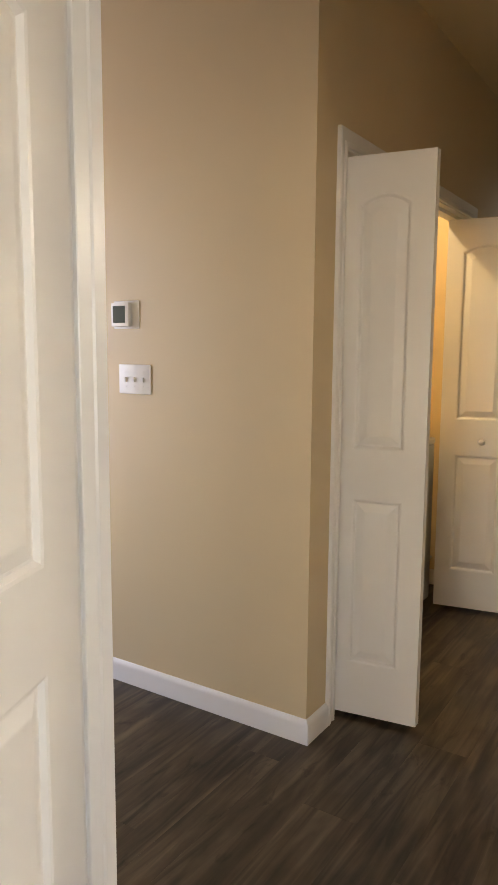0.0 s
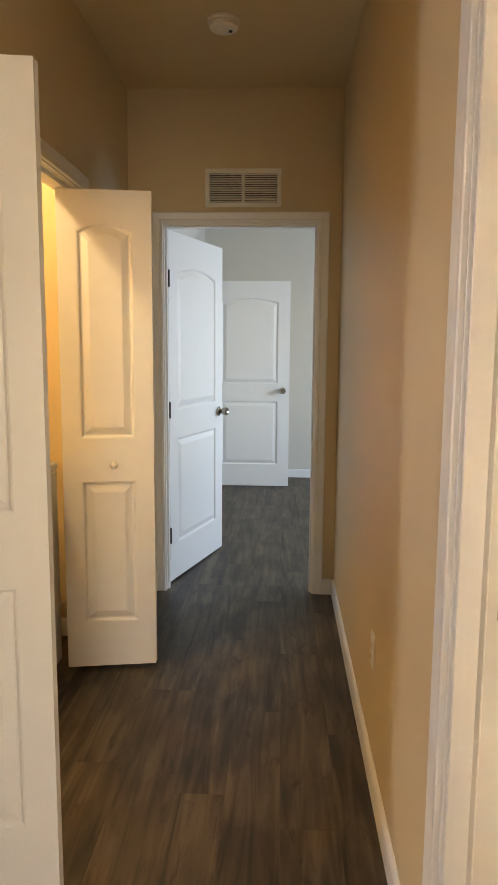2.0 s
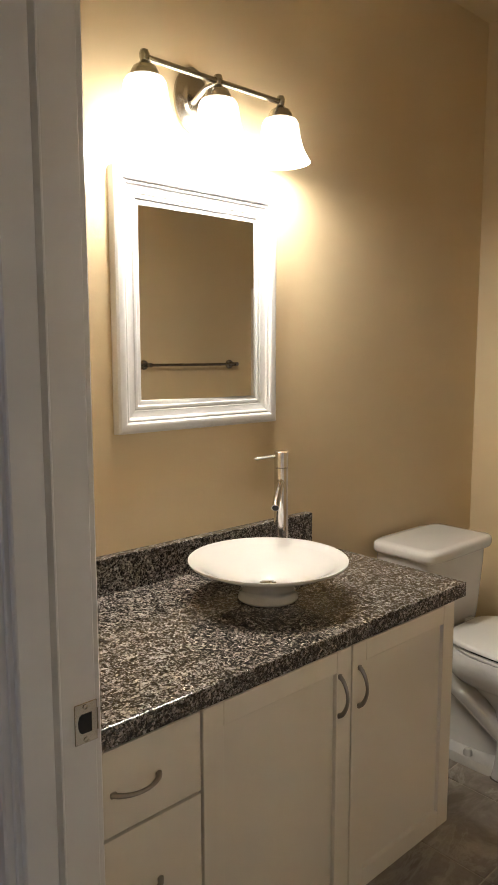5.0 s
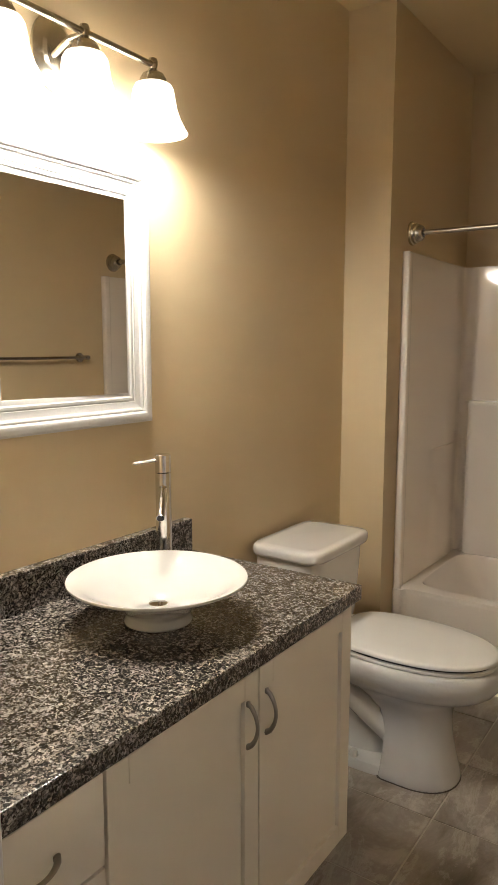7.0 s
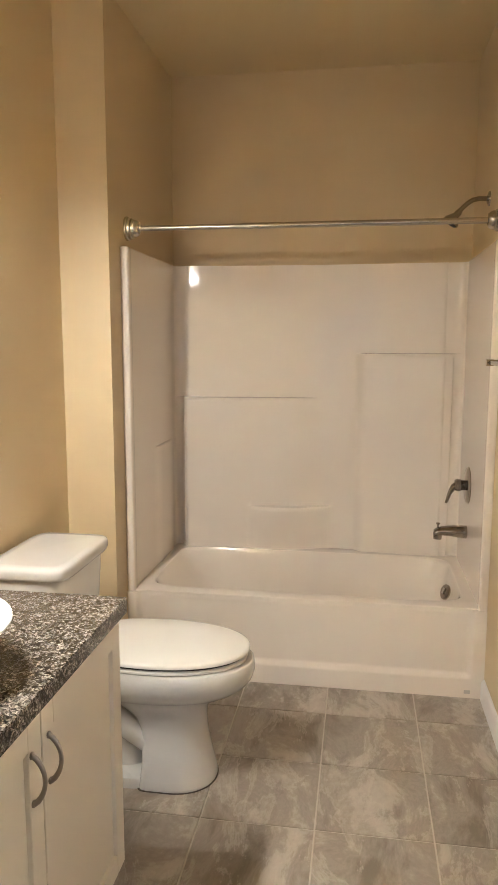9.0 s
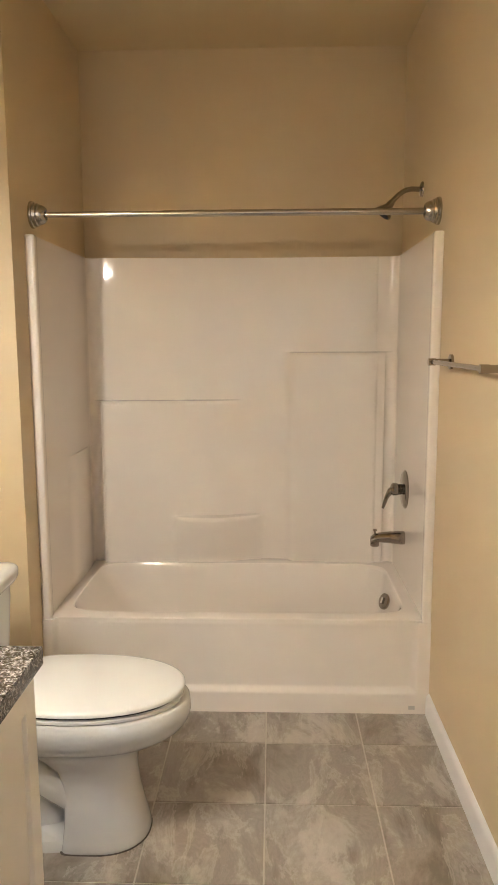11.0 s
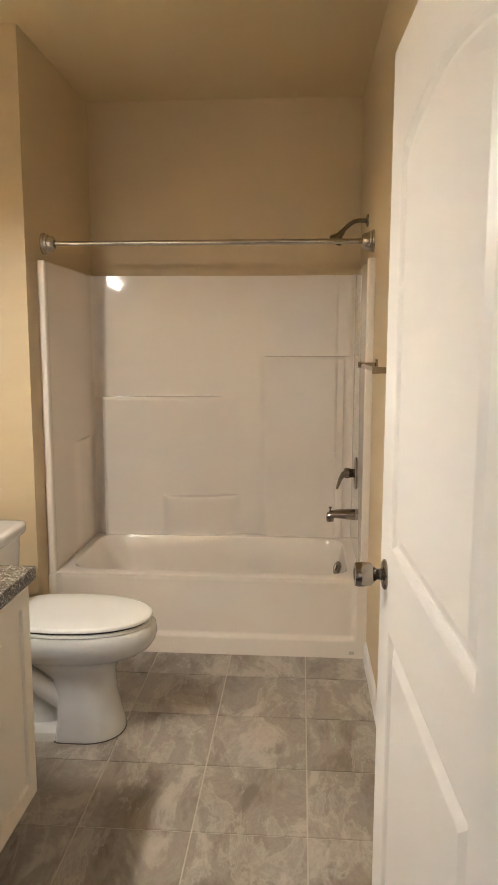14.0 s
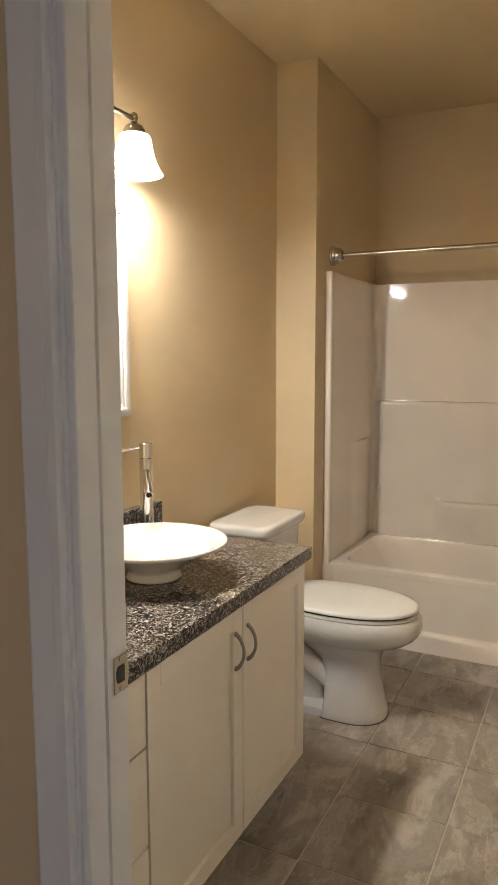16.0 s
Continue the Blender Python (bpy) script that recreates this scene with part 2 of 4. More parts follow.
def plank_material():
    """Brown vinyl plank: fine grain along y, darker knots, a tone of its own for each plank."""
    m = bpy.data.materials.new("brown_vinyl_plank")
    m.use_nodes = True
    n, l = m.node_tree.nodes, m.node_tree.links
    b = n["Principled BSDF"]
    co, info = n.new("ShaderNodeTexCoord"), n.new("ShaderNodeObjectInfo")
    shift = n.new("ShaderNodeVectorMath")
    shift.operation = "MULTIPLY_ADD"
    l.new(info.outputs["Random"], shift.inputs[0])
    shift.inputs[1].default_value = (71, 43, 0)
    l.new(co.outputs["Object"], shift.inputs[2])
    stretch = n.new("ShaderNodeMapping")
    stretch.inputs["Scale"].default_value = (13, 0.9, 1)
    l.new(shift.outputs[0], stretch.inputs["Vector"])
    a = n.new("ShaderNodeTexNoise")
    a.inputs["Scale"].default_value, a.inputs["Detail"].default_value, a.inputs["Distortion"].default_value = 1.5, 12, 1.3
    l.new(stretch.outputs[0], a.inputs["Vector"])
    ramp = n.new("ShaderNodeValToRGB")
    e = ramp.color_ramp.elements
    e[0].position, e[0].color = 0.32, (0.028, 0.019, 0.012, 1)
    e[1].position, e[1].color = 0.72, (0.152, 0.113, 0.075, 1)
    e.new(0.5).color = (0.082, 0.060, 0.039, 1)
    l.new(a.outputs["Fac"], ramp.inputs[0])
    wide = n.new("ShaderNodeMapping")
    wide.inputs["Scale"].default_value = (6, 2.2, 1)
    l.new(shift.outputs[0], wide.inputs["Vector"])
    k = n.new("ShaderNodeTexNoise")
    k.inputs["Scale"].default_value, k.inputs["Detail"].default_value = 1.5, 4
    l.new(wide.outputs[0], k.inputs["Vector"])
    kr = n.new("ShaderNodeValToRGB")
    kr.color_ramp.elements[0].position, kr.color_ramp.elements[0].color = 0.40, (0.47, 0.45, 0.43, 1)
    kr.color_ramp.elements[1].position, kr.color_ramp.elements[1].color = 0.56, (1, 1, 1, 1)
    l.new(k.outputs["Fac"], kr.inputs[0])
    mix = n.new("ShaderNodeMix")
    mix.data_type, mix.blend_type = "RGBA", "MULTIPLY"
    mix.inputs[0].default_value = 0.8
    l.new(ramp.outputs[0], mix.inputs[6])
    l.new(kr.outputs[0], mix.inputs[7])
    knot = n.new("ShaderNodeMapping")
    knot.inputs["Scale"].default_value = (17, 5.5, 1)
    l.new(shift.outputs[0], knot.inputs["Vector"])
    q = n.new("ShaderNodeTexNoise")
    q.inputs["Scale"].default_value, q.inputs["Detail"].default_value = 1.0, 9
    q.inputs["Roughness"].default_value, q.inputs["Distortion"].default_value = 0.62, 0.8
    l.new(knot.outputs[0], q.inputs["Vector"])
    qr = n.new("ShaderNodeValToRGB")
    qr.color_ramp.elements[0].position, qr.color_ramp.elements[0].color = 0.31, (0.30, 0.28, 0.26, 1)
    qr.color_ramp.elements[1].position, qr.color_ramp.elements[1].color = 0.42, (1, 1, 1, 1)
    l.new(q.outputs["Fac"], qr.inputs[0])
    dark = n.new("ShaderNodeMix")
    dark.data_type, dark.blend_type = "RGBA", "MULTIPLY"
    dark.inputs[0].default_value = 0.85
    l.new(mix.outputs[2], dark.inputs[6])
    l.new(qr.outputs[0], dark.inputs[7])
    tone = n.new("ShaderNodeMapRange")
    tone.inputs["To Min"].default_value, tone.inputs["To Max"].default_value = 0.90, 1.10
    l.new(info.outputs["Random"], tone.inputs["Value"])
    hsv = n.new("ShaderNodeHueSaturation")
    l.new(tone.outputs[0], hsv.inputs["Value"])
    l.new(dark.outputs[2], hsv.inputs["Color"])
    l.new(hsv.outputs[0], b.inputs["Base Color"])
    b.inputs["Roughness"].default_value = 0.5
    u = n.new("ShaderNodeBump")
    u.inputs["Strength"].default_value, u.inputs["Distance"].default_value = 0.12, 0.001
    l.new(a.outputs["Fac"], u.inputs["Height"])
    l.new(u.outputs[0], b.inputs["Normal"])
    return m


M_PLANK = plank_material()


# ---------------------------------------------------------------- mesh helpers
def mesh_of(name, bm, mat, smooth=False, angle=40):
    bmesh.ops.recalc_face_normals(bm, faces=bm.faces[:])
    me = bpy.data.meshes.new(name)
    bm.to_mesh(me)
    bm.free()
    if mat:
        me.materials.append(mat)
    if smooth:
        for p in me.polygons:
            p.use_smooth = True
        me.set_sharp_from_angle(angle=radians(angle))
    return me


def part(name, bm, mat, parent=None, label="", smooth=False, angle=40):
    ob = new(name, mesh_of(name, bm, mat, smooth, angle))
    if parent:
        ob.parent = parent
    if label:
        ob["label"] = label
    return ob


def thing(name, m, label, category, group="", kind=""):
    ob = new(name)
    ob.empty_display_size = 0.05
    ob.matrix_world = m
    return tagged(ob, label, category, group, kind)


def add_box(bm, x0, x1, y0, y1, z0, z1, bevel=0.0, seg=2):
    r = bmesh.ops.create_cube(bm, size=1, matrix=Matrix.LocRotScale(((x0 + x1) / 2, (y0 + y1) / 2, (z0 + z1) / 2), None, (x1 - x0, y1 - y0, z1 - z0)))
    if bevel:
        vs = set(r["verts"])
        bmesh.ops.bevel(bm, geom=[e for e in bm.edges if e.verts[0] in vs and e.verts[1] in vs], offset=bevel, segments=seg, profile=0.6, affect="EDGES")
    return bm


def box(*a, bevel=0.0, seg=2):
    return add_box(bmesh.new(), *a, bevel=bevel, seg=seg)


def rings(bm, loops, cap0=True, cap1=True, closed=True):
    """Skin a list of loops of points with equal counts."""
    vs = [[bm.verts.new(p) for p in loop] for loop in loops]
    n = len(vs[0])
    for a, b in zip(vs, vs[1:]):
        for i in range(n if closed else n - 1):
            j = (i + 1) % n
            bm.faces.new((a[i], a[j], b[j], b[i]))
    if cap0:
        bm.faces.new(vs[0][::-1])
    if cap1:
        bm.faces.new(vs[-1])
    return vs


def circle(r, z, n=24, cx=0.0, cy=0.0, ry=None):
    return [(cx + r * math.cos(2 * math.pi * i / n), cy + (ry or r) * math.sin(2 * math.pi * i / n), z) for i in range(n)]


def lathe(profile, n=24, cap0=True, cap1=True):
    bm = bmesh.new()
    rings(bm, [circle(max(r, 1e-4), z, n) for r, z in profile], cap0, cap1)
    return bm


def tube(points, r, n=10, caps=True, bm=None):
    """A round bar along a line of points; r is one radius or one for each point."""
    bm = bm or bmesh.new()
    pts = [Vector(p) for p in points]
    loops, up = [], None
    for i, p in enumerate(pts):
        d = (pts[min(i + 1, len(pts) - 1)] - pts[max(i - 1, 0)]).normalized()
        if up is None:
            up = d.orthogonal().normalized()
        side = d.cross(up).normalized()
        up = side.cross(d).normalized()
        rad = r[i] if isinstance(r, (list, tuple)) else r
        loops.append([p + rad * (math.cos(a) * up + math.sin(a) * side) for a in (2 * math.pi * k / n for k in range(n))])
    rings(bm, loops, caps, caps)
    return bm


def moved(bm, m):
    bmesh.ops.transform(bm, matrix=m, verts=bm.verts[:])
    return bm


def super_loop(cx, cy, hx, hy, z, p=2.6, n=40):
    out = []
    for i in range(n):
        a = 2 * math.pi * i / n
        c, s = math.cos(a), math.sin(a)
        out.append((cx + hx * math.copysign(abs(c) ** (2 / p), c), cy + hy * math.copysign(abs(s) ** (2 / p), s), z))
    return out


# ---------------------------------------------------------------- walls, ceiling
def wall(name, boxes, label, mat=None):
    bm = bmesh.new()
    for b in boxes:
        add_box(bm, *b)
    return tagged(part(name, bm, mat or M_WALL), label, "wall", kind="structure")


wall("wall_hall_east", [(HALL_E, BATH_W, BR_Y, BD_S - 0.02, 0, CEIL), (HALL_E, BATH_W, BD_N + 0.02, HN_Y, 0, CEIL), (HALL_E, BATH_W, BD_S - 0.02, BD_N + 0.02, BD_TOP + 0.02, CEIL)], "tan painted plaster wall between hall and bathroom")
wall("wall_bath_south", [(BATH_W, BATH_E + 0.115, BATH_S - 0.115, BATH_S, 0, CEIL)], "tan painted bathroom wall behind the open door")
wall("wall_bath_north", [(BATH_W, CHASE_X, BATH_N, BATH_N + 0.115, 0, CEIL)], "tan painted bathroom wall behind vanity and toilet")
wall("wall_chase", [(CHASE_X, BATH_E, CHASE_Y, BATH_N + 0.115, 0, CEIL)], "tan boxed-out wall corner at the tub's end")
wall("wall_bath_east", [(BATH_E, BATH_E + 0.115, BATH_S, BATH_N + 0.115, 0, CEIL)], "tan painted wall above the tub surround")
wall("wall_closet", [(CL_E - 0.115, CL_E, TH_Y, CL_S - 0.02, 0, CEIL), (CL_E - 0.115, CL_E, CL_N + 0.02, HN_Y, 0, CEIL), (CL_E - 0.115, CL_E, CL_S - 0.02, CL_N + 0.02, CL_TOP + 0.02, CEIL)], "tan painted hall wall round the laundry closet opening")
wall("wall_thermostat", [(-5.0, CL_E - 0.115, TH_Y, TH_Y + 0.115, 0, CEIL)], "tan painted wall with thermostat and switches")
wall("wall_closet_back", [(CL_W - 0.1, CL_W, TH_Y + 0.115, 4.2, 0, CEIL)], "tan painted back wall of the closet")
wall("wall_closet_north", [(CL_W, CL_E - 0.115, 3.97, 4.07, 0, CEIL)], "tan painted side wall of the closet")
wall("wall_hall_north", [(-1.34, HD_W - 0.02, HN_Y, HN_B, 0, CEIL), (HD_E + 0.02, FAR_E, HN_Y, HN_B, 0, CEIL), (HD_W - 0.02, HD_E + 0.02, HN_Y, HN_B, HD_TOP + 0.02, CEIL)], "tan painted wall over the door at the hall's end")
# the opening from x = -4.7 to -3.5 is added, unseen, for the living-side lamp
wall("wall_bedroom", [(-5.0, -4.7, BR_Y, BR_N, 0, CEIL), (-3.5, BR_W - 0.02, BR_Y, BR_N, 0, CEIL), (-4.7, -3.5, BR_Y, BR_N, 0, 0.5), (-4.7, -3.5, BR_Y, BR_N, 2.3, CEIL), (BR_E + 0.02, HALL_E, BR_Y, BR_N, 0, CEIL), (BR_W - 0.02, BR_E + 0.02, BR_Y, BR_N, BR_TOP + 0.02, CEIL)], "tan painted wall with the bedroom doorway")
wall("wall_living_west", [(-5.1, -5.0, BR_Y, TH_Y + 0.115, 0, CEIL)], "tan painted wall at the passage's end")
wall("wall_bedroom_west", [(-3.6, -3.5, -3.5, BR_Y, 0, CEIL)], "tan painted bedroom wall")
# unseen bedroom walls; their window openings are assumed, made for the daylight lamps
wall("wall_bedroom_east", [(1.2, 1.3, -3.5, -2.0, 0, CEIL), (1.2, 1.3, -0.6, BATH_S - 0.115, 0, CEIL), (1.2, 1.3, -2.0, -0.6, 0, 0.8), (1.2, 1.3, -2.0, -0.6, 2.2, CEIL), (HALL_E, 1.2, BR_Y, BR_N, 0, CEIL)], "tan painted bedroom wall")
wall("wall_bedroom_south", [(-3.6, -0.55, -3.6, -3.5, 0, CEIL), (0.65, 1.3, -3.6, -3.5, 0, CEIL), (-0.55, 0.65, -3.6, -3.5, 0, 0.8), (-0.55, 0.65, -3.6, -3.5, 2.2, CEIL)], "tan painted bedroom wall, unseen, with an opening added for daylight")
wall("wall_far_west", [(FAR_W - 0.1, FAR_W, HN_B, FAR_Y, 0, CEIL)], "pale painted wall of the far bedroom", M_PALE)
wall("wall_far_north", [(FAR_W - 0.1, FAR_E + 0.1, FAR_Y, FAR_Y + 0.1, 0, CEIL)], "pale painted wall at the far bedroom's end", M_PALE)
# unseen wall, its opening assumed for the far room's daylight lamp
wall("wall_far_east", [(FAR_E, FAR_E + 0.1, HN_B, 5.6, 0, CEIL), (FAR_E, FAR_E + 0.1, 7.2, FAR_Y, 0, CEIL), (FAR_E, FAR_E + 0.1, 5.6, 7.2, 0, 0.8), (FAR_E, FAR_E + 0.1, 5.6, 7.2, 2.2, CEIL)], "pale painted wall, unseen, with an opening added for daylight", M_PALE)
tagged(part("ceiling", box(-5.1, 3.6, -3.6, FAR_Y + 0.1, CEIL, CEIL + 0.1), M_CEIL), "tan painted flat ceiling", "ceiling", kind="structure")

CASING = [(0.006, 0.0), (0.006, 0.009), (0.009, 0.012), (0.022, 0.0125), (0.026, 0.0088), (0.031, 0.0088), (0.042, 0.0138), (0.060, 0.0165), (0.0655, 0.013), (0.066, 0.0)]


def casing(name, a0, a1, top, place, parent):
    """Moulded casing up one side, mitred over the head and down the other. place(u, z, w) gives the world's point."""
    bm = bmesh.new()
    loops = [[place(a0 - o, 0, w) for o, w in CASING], [place(a0 - o, top + o, w) for o, w in CASING],
             [place(a1 + o, top + o, w) for o, w in CASING], [place(a1 + o, 0, w) for o, w in CASING]]
    rings(bm, loops)
    return part(name, bm, M_TRIM, parent, smooth=True, angle=32)


def doorway(name, a0, a1, top, b0, b1, along, label, stop_at, sides=(True, True)):
    """Jambs, head, stops and casings of an opening from a0 to a1 in a wall from b0 to b1; along is the wall's axis."""
    top_ob = thing(name, pose(0, 0, 0), label, "door frame", kind="structure")

    def bx(a, b, c, d, e, f):
        return (a, b, c, d, e, f) if along == "x" else (c, d, a, b, e, f)
    part("jamb", box(*bx(a0 - 0.019, a0, b0, b1, 0, top + 0.019), bevel=0.0015, seg=1), M_TRIM, top_ob)
    part("jamb", box(*bx(a1, a1 + 0.019, b0, b1, 0, top + 0.019), bevel=0.0015, seg=1), M_TRIM, top_ob)
    part("head_jamb", box(*bx(a0, a1, b0, b1, top, top + 0.019), bevel=0.0015, seg=1), M_TRIM, top_ob)
    if stop_at:
        s0, s1 = stop_at
        ogee = [(s0, 0.0), (s0, 0.009), (s0 + 0.002, 0.011), (s1 - 0.0135, 0.011), (s1 - 0.013, 0.002), (s1 - 0.0105, 0.002), (s1 - 0.0035, 0.009), (s1 - 0.0015, 0.009), (s1, 0.0075), (s1, 0.0)]
        for face, inward in ((a0, 1), (a1, -1)):
            bm = bmesh.new()
            rings(bm, [[(face + inward * h, v, z) if along == "x" else (v, face + inward * h, z) for v, h in ogee] for z in (0.0, top - 0.011)])
            part("door_stop", bm, M_TRIM, top_ob)
        part("door_stop", box(*bx(a0, a1, s0, s1, top - 0.011, top), bevel=0.003), M_TRIM, top_ob)
    for side, on in zip((-1, 1), sides):
        if on:
            face = b0 if side < 0 else b1
            if along == "x":
                casing("casing", a0, a1, top, lambda u, z, w, f=face, s=side: (u, f + s * w, z), top_ob)
            else:
                casing("casing", a0, a1, top, lambda u, z, w, f=face, s=side: (f + s * w, u, z), top_ob)
    return top_ob


bath_frame = doorway("door_frame_1", BD_S, BD_N, BD_TOP, HALL_E, BATH_W, "y", "white painted bathroom door frame with steel strike plate", (HALL_E + 0.007, 0.014))
hall_frame = doorway("door_frame_2", HD_W, HD_E, HD_TOP, HN_Y, HN_B, "x", "white painted door frame at the hall's end", (HN_Y + 0.03, HN_B - 0.04))
bed_frame = doorway("door_frame_3", BR_W, BR_E, BR_TOP, BR_Y, BR_N, "x", "white painted bedroom door frame", (BR_Y + 0.04, BR_N - 0.03))
closet_frame = doorway("door_frame_4", CL_S, CL_N, CL_TOP, CL_E - 0.115, CL_E, "y", "white painted frame of the laundry closet", None, (False, True))

for hz in (0.30, 1.07, 1.84):
    part("hinge_plate", box(HD_W, HD_W + 0.0025, HN_B - 0.06, HN_B + 0.002, hz - 0.045, hz + 0.045), M_HINGE, hall_frame, "brushed nickel hinge plate")
    part("hinge_plate", box(BATH_W - 0.034, BATH_W, BD_S, BD_S + 0.0018, hz - 0.045, hz + 0.045), M_NICKEL, bath_frame, "brushed nickel hinge plate")

# strike plate on the latch jamb
strike = bmesh.new()
add_box(strike, 0.035, 0.0688, BD_N - 0.002, BD_N, 0.941, 0.998, bevel=0.0008, seg=1)
add_box(strike, 0.0688, 0.0705, BD_N - 0.002, BD_N + 0.007, 0.954, 0.985, bevel=0.0006, seg=1)
part("strike_plate", strike, M_NICKEL, bath_frame, "brushed nickel strike plate")
# no hole is cut: a thin black shape paints its dark inside
hole = bmesh.new()
ring = [(0.060, 0.956), (0.060, 0.983)] + [(0.046 + 0.006 * math.cos(a), 0.9695 + 0.0135 * math.sin(a)) for a in (radians(90 + 18 * k) for k in range(11))]
rings(hole, [[(x, BD_N - d, z) for x, z in ring] for d in (0.002, 0.0026)])
part("strike_hole_shade", hole, M_BLACK, bath_frame)
for sz in (0.9465, 0.9925):
    part("screw", moved(lathe([(0.0035, 0), (0.0035, 0.001), (0.001, 0.0016)], 10), pose(0.051, BD_N - 0.002, sz, 90)), M_NICKEL, bath_frame)

BASE = [(0.0, 0.0), (0.014, 0.0), (0.014, 0.069), (0.012, 0.078), (0.007, 0.086), (0.003, 0.09), (0.0, 0.09)]


def baseboard(p, q, normal, label="white painted baseboard", e0=0.0, e1=0.0):
    """A moulded skirting from p to q along a wall whose free side is normal; e0, e1 lengthen its front for mitred outer corners."""
    p, q, nn = Vector((*p, 0)), Vector((*q, 0)), Vector((*normal, 0))
    d = (q - p).normalized()
    bm = bmesh.new()
    rings(bm, [[p + nn * o - d * e0 * o / 0.014 + Vector((0, 0, z)) for o, z in BASE], [q + nn * o + d * e1 * o / 0.014 + Vector((0, 0, z)) for o, z in BASE]])
    return tagged(part("baseboard", bm, M_TRIM, smooth=True, angle=30), label, "baseboard", kind="structure")


C = 0.066
baseboard((HALL_E, BD_N + C), (HALL_E, HN_Y), (-1, 0))
baseboard((HALL_E, BR_N), (HALL_E, BD_S - C), (-1, 0))
baseboard((HD_E + C, HN_Y), (HALL_E - 0.014, HN_Y), (0, -1))
baseboard((CL_E, TH_Y), (CL_E, CL_S - C), (1, 0), e0=0.014)
baseboard((CL_E, CL_N + C), (CL_E, HN_Y), (1, 0))
baseboard((-5.0, TH_Y), (CL_E, TH_Y), (0, -1), e1=0.014)
baseboard((CL_E + 0.014, HN_Y), (HD_W - C, HN_Y), (0, -1))
baseboard((BATH_W + 0.01, BATH_S), (2.565, BATH_S), (0, 1))
baseboard((CL_W, 3.97), (CL_E - 0.115, 3.97), (0, -1))
baseboard((FAR_W, FAR_Y), (FAR_E, FAR_Y), (0, -1))
baseboard((FAR_W, HN_B), (FAR_W, FAR_Y - 0.014), (1, 0))
baseboard((1.33, BATH_N), (CHASE_X, BATH_N), (0, -1))
baseboard((CHASE_X, CHASE_Y), (CHASE_X, BATH_N - 0.014), (-1, 0))


# ---------------------------------------------------------------- doors
def panel_leaf(w, h, t, panels, stile, groove=0.011, arch=0.045):
    """A moulded two-panel leaf, hinge edge at x = 0, y from 0 to t, with sunk mouldings round raised fields on both sides.
    panels: (bottom, top, arched) each."""
    bm = bmesh.new()
    N = 14

    def outline(z0, z1, arched, inset, y):
        xl, xr = stile + inset, w - stile - inset
        zb, zt = z0 + inset, z1 - inset
        pts = [(xl, y, zb), (xr, y, zb)]
        for i in range(N + 1):
            s = i / N
            x = xr + (xl - xr) * s
            u = abs(2 * s - 1)
            rise = arch * (1 - u * u) if arched else 0.0
            pts.append((x, y, zt - (arch if arched else 0) + rise))
        return pts

    for side in (0, 1):
        def Y(depth):
            return depth if side == 0 else t - depth
        loops = []
        for z0, z1, arched in panels:
            outer = [bm.verts.new(p) for p in outline(z0, z1, arched, 0, Y(0))]
            prev = outer
            for inset, depth in ((0.006, 0.002), (0.013, groove), (0.019, groove), (0.046, 0.002), (0.05, 0.0015)):
                cur = [bm.verts.new(p) for p in outline(z0, z1, arched, inset, Y(depth))]
                for i in range(len(cur)):
                    j = (i + 1) % len(cur)
                    bm.faces.new((prev[i], prev[j], cur[j], cur[i]))
                prev = cur
            bm.faces.new(prev)
            loops.append(outer)
        # stiles and rails round the panels
        def strip(z):
            return [bm.verts.new((0, Y(0), z)), bm.verts.new((w, Y(0), z))]
        low = strip(0.0)
        for outer, (z0, z1, arched) in zip(loops, panels):
            bl, br, top = outer[0], outer[1], outer[2:]
            a = strip(z0)
            bm.faces.new((low[0], low[1], a[1], br, bl, a[0]))
            b = strip(z1)
            bm.faces.new((a[0], bl, top[-1], b[0]))
            bm.faces.new((a[1], b[1], top[0], br))
            bm.faces.new((b[0], top[-1], *reversed(top[1:-1]), top[0], b[1]))
            low = b
        end = strip(h)
        bm.faces.new((low[0], low[1], end[1], end[0]))
    bmesh.ops.remove_doubles(bm, verts=bm.verts[:], dist=1e-6)
    # rim
    rim = bmesh.new()
    v = [[rim.verts.new((x, y, z)) for x, z in ((0, 0), (w, 0), (w, h), (0, h))] for y in (0.0, t)]
    for i in range(4):
        j = (i + 1) % 4
        rim.faces.new((v[0][i], v[0][j], v[1][j], v[1][i]))
    me = bpy.data.meshes.new("rim")
    rim.to_mesh(me)
    rim.free()
    bm.from_mesh(me)
    bpy.data.meshes.remove(me)
    bmesh.ops.remove_doubles(bm, verts=bm.verts[:], dist=1e-6)
    return bm


def knob_set(parent, x, z, t):
    """Rose, neck and round knob on both faces, with the latch plate on the edge."""
    for side in (0, 1):
        y, s = (0.0, 90) if side == 0 else (t, -90)
        rose = lathe([(0.033, 0), (0.033, 0.003), (0.029, 0.007), (0.016, 0.010)], 28)
        ob = part("rose", moved(rose, pose(x, y, z, s)), M_SATIN, parent, smooth=True)
        k = lathe([(0.013, 0.008), (0.0125, 0.020), (0.019, 0.026), (0.0245, 0.032), (0.0268, 0.048), (0.0268, 0.060), (0.0245, 0.0665), (0.014, 0.0675), (0.011, 0.0635), (0.0, 0.0635)], 28)
        part("knob", moved(k, pose(x, y, z, s)), M_SATIN, parent, "round brushed nickel knob", smooth=True, angle=60)


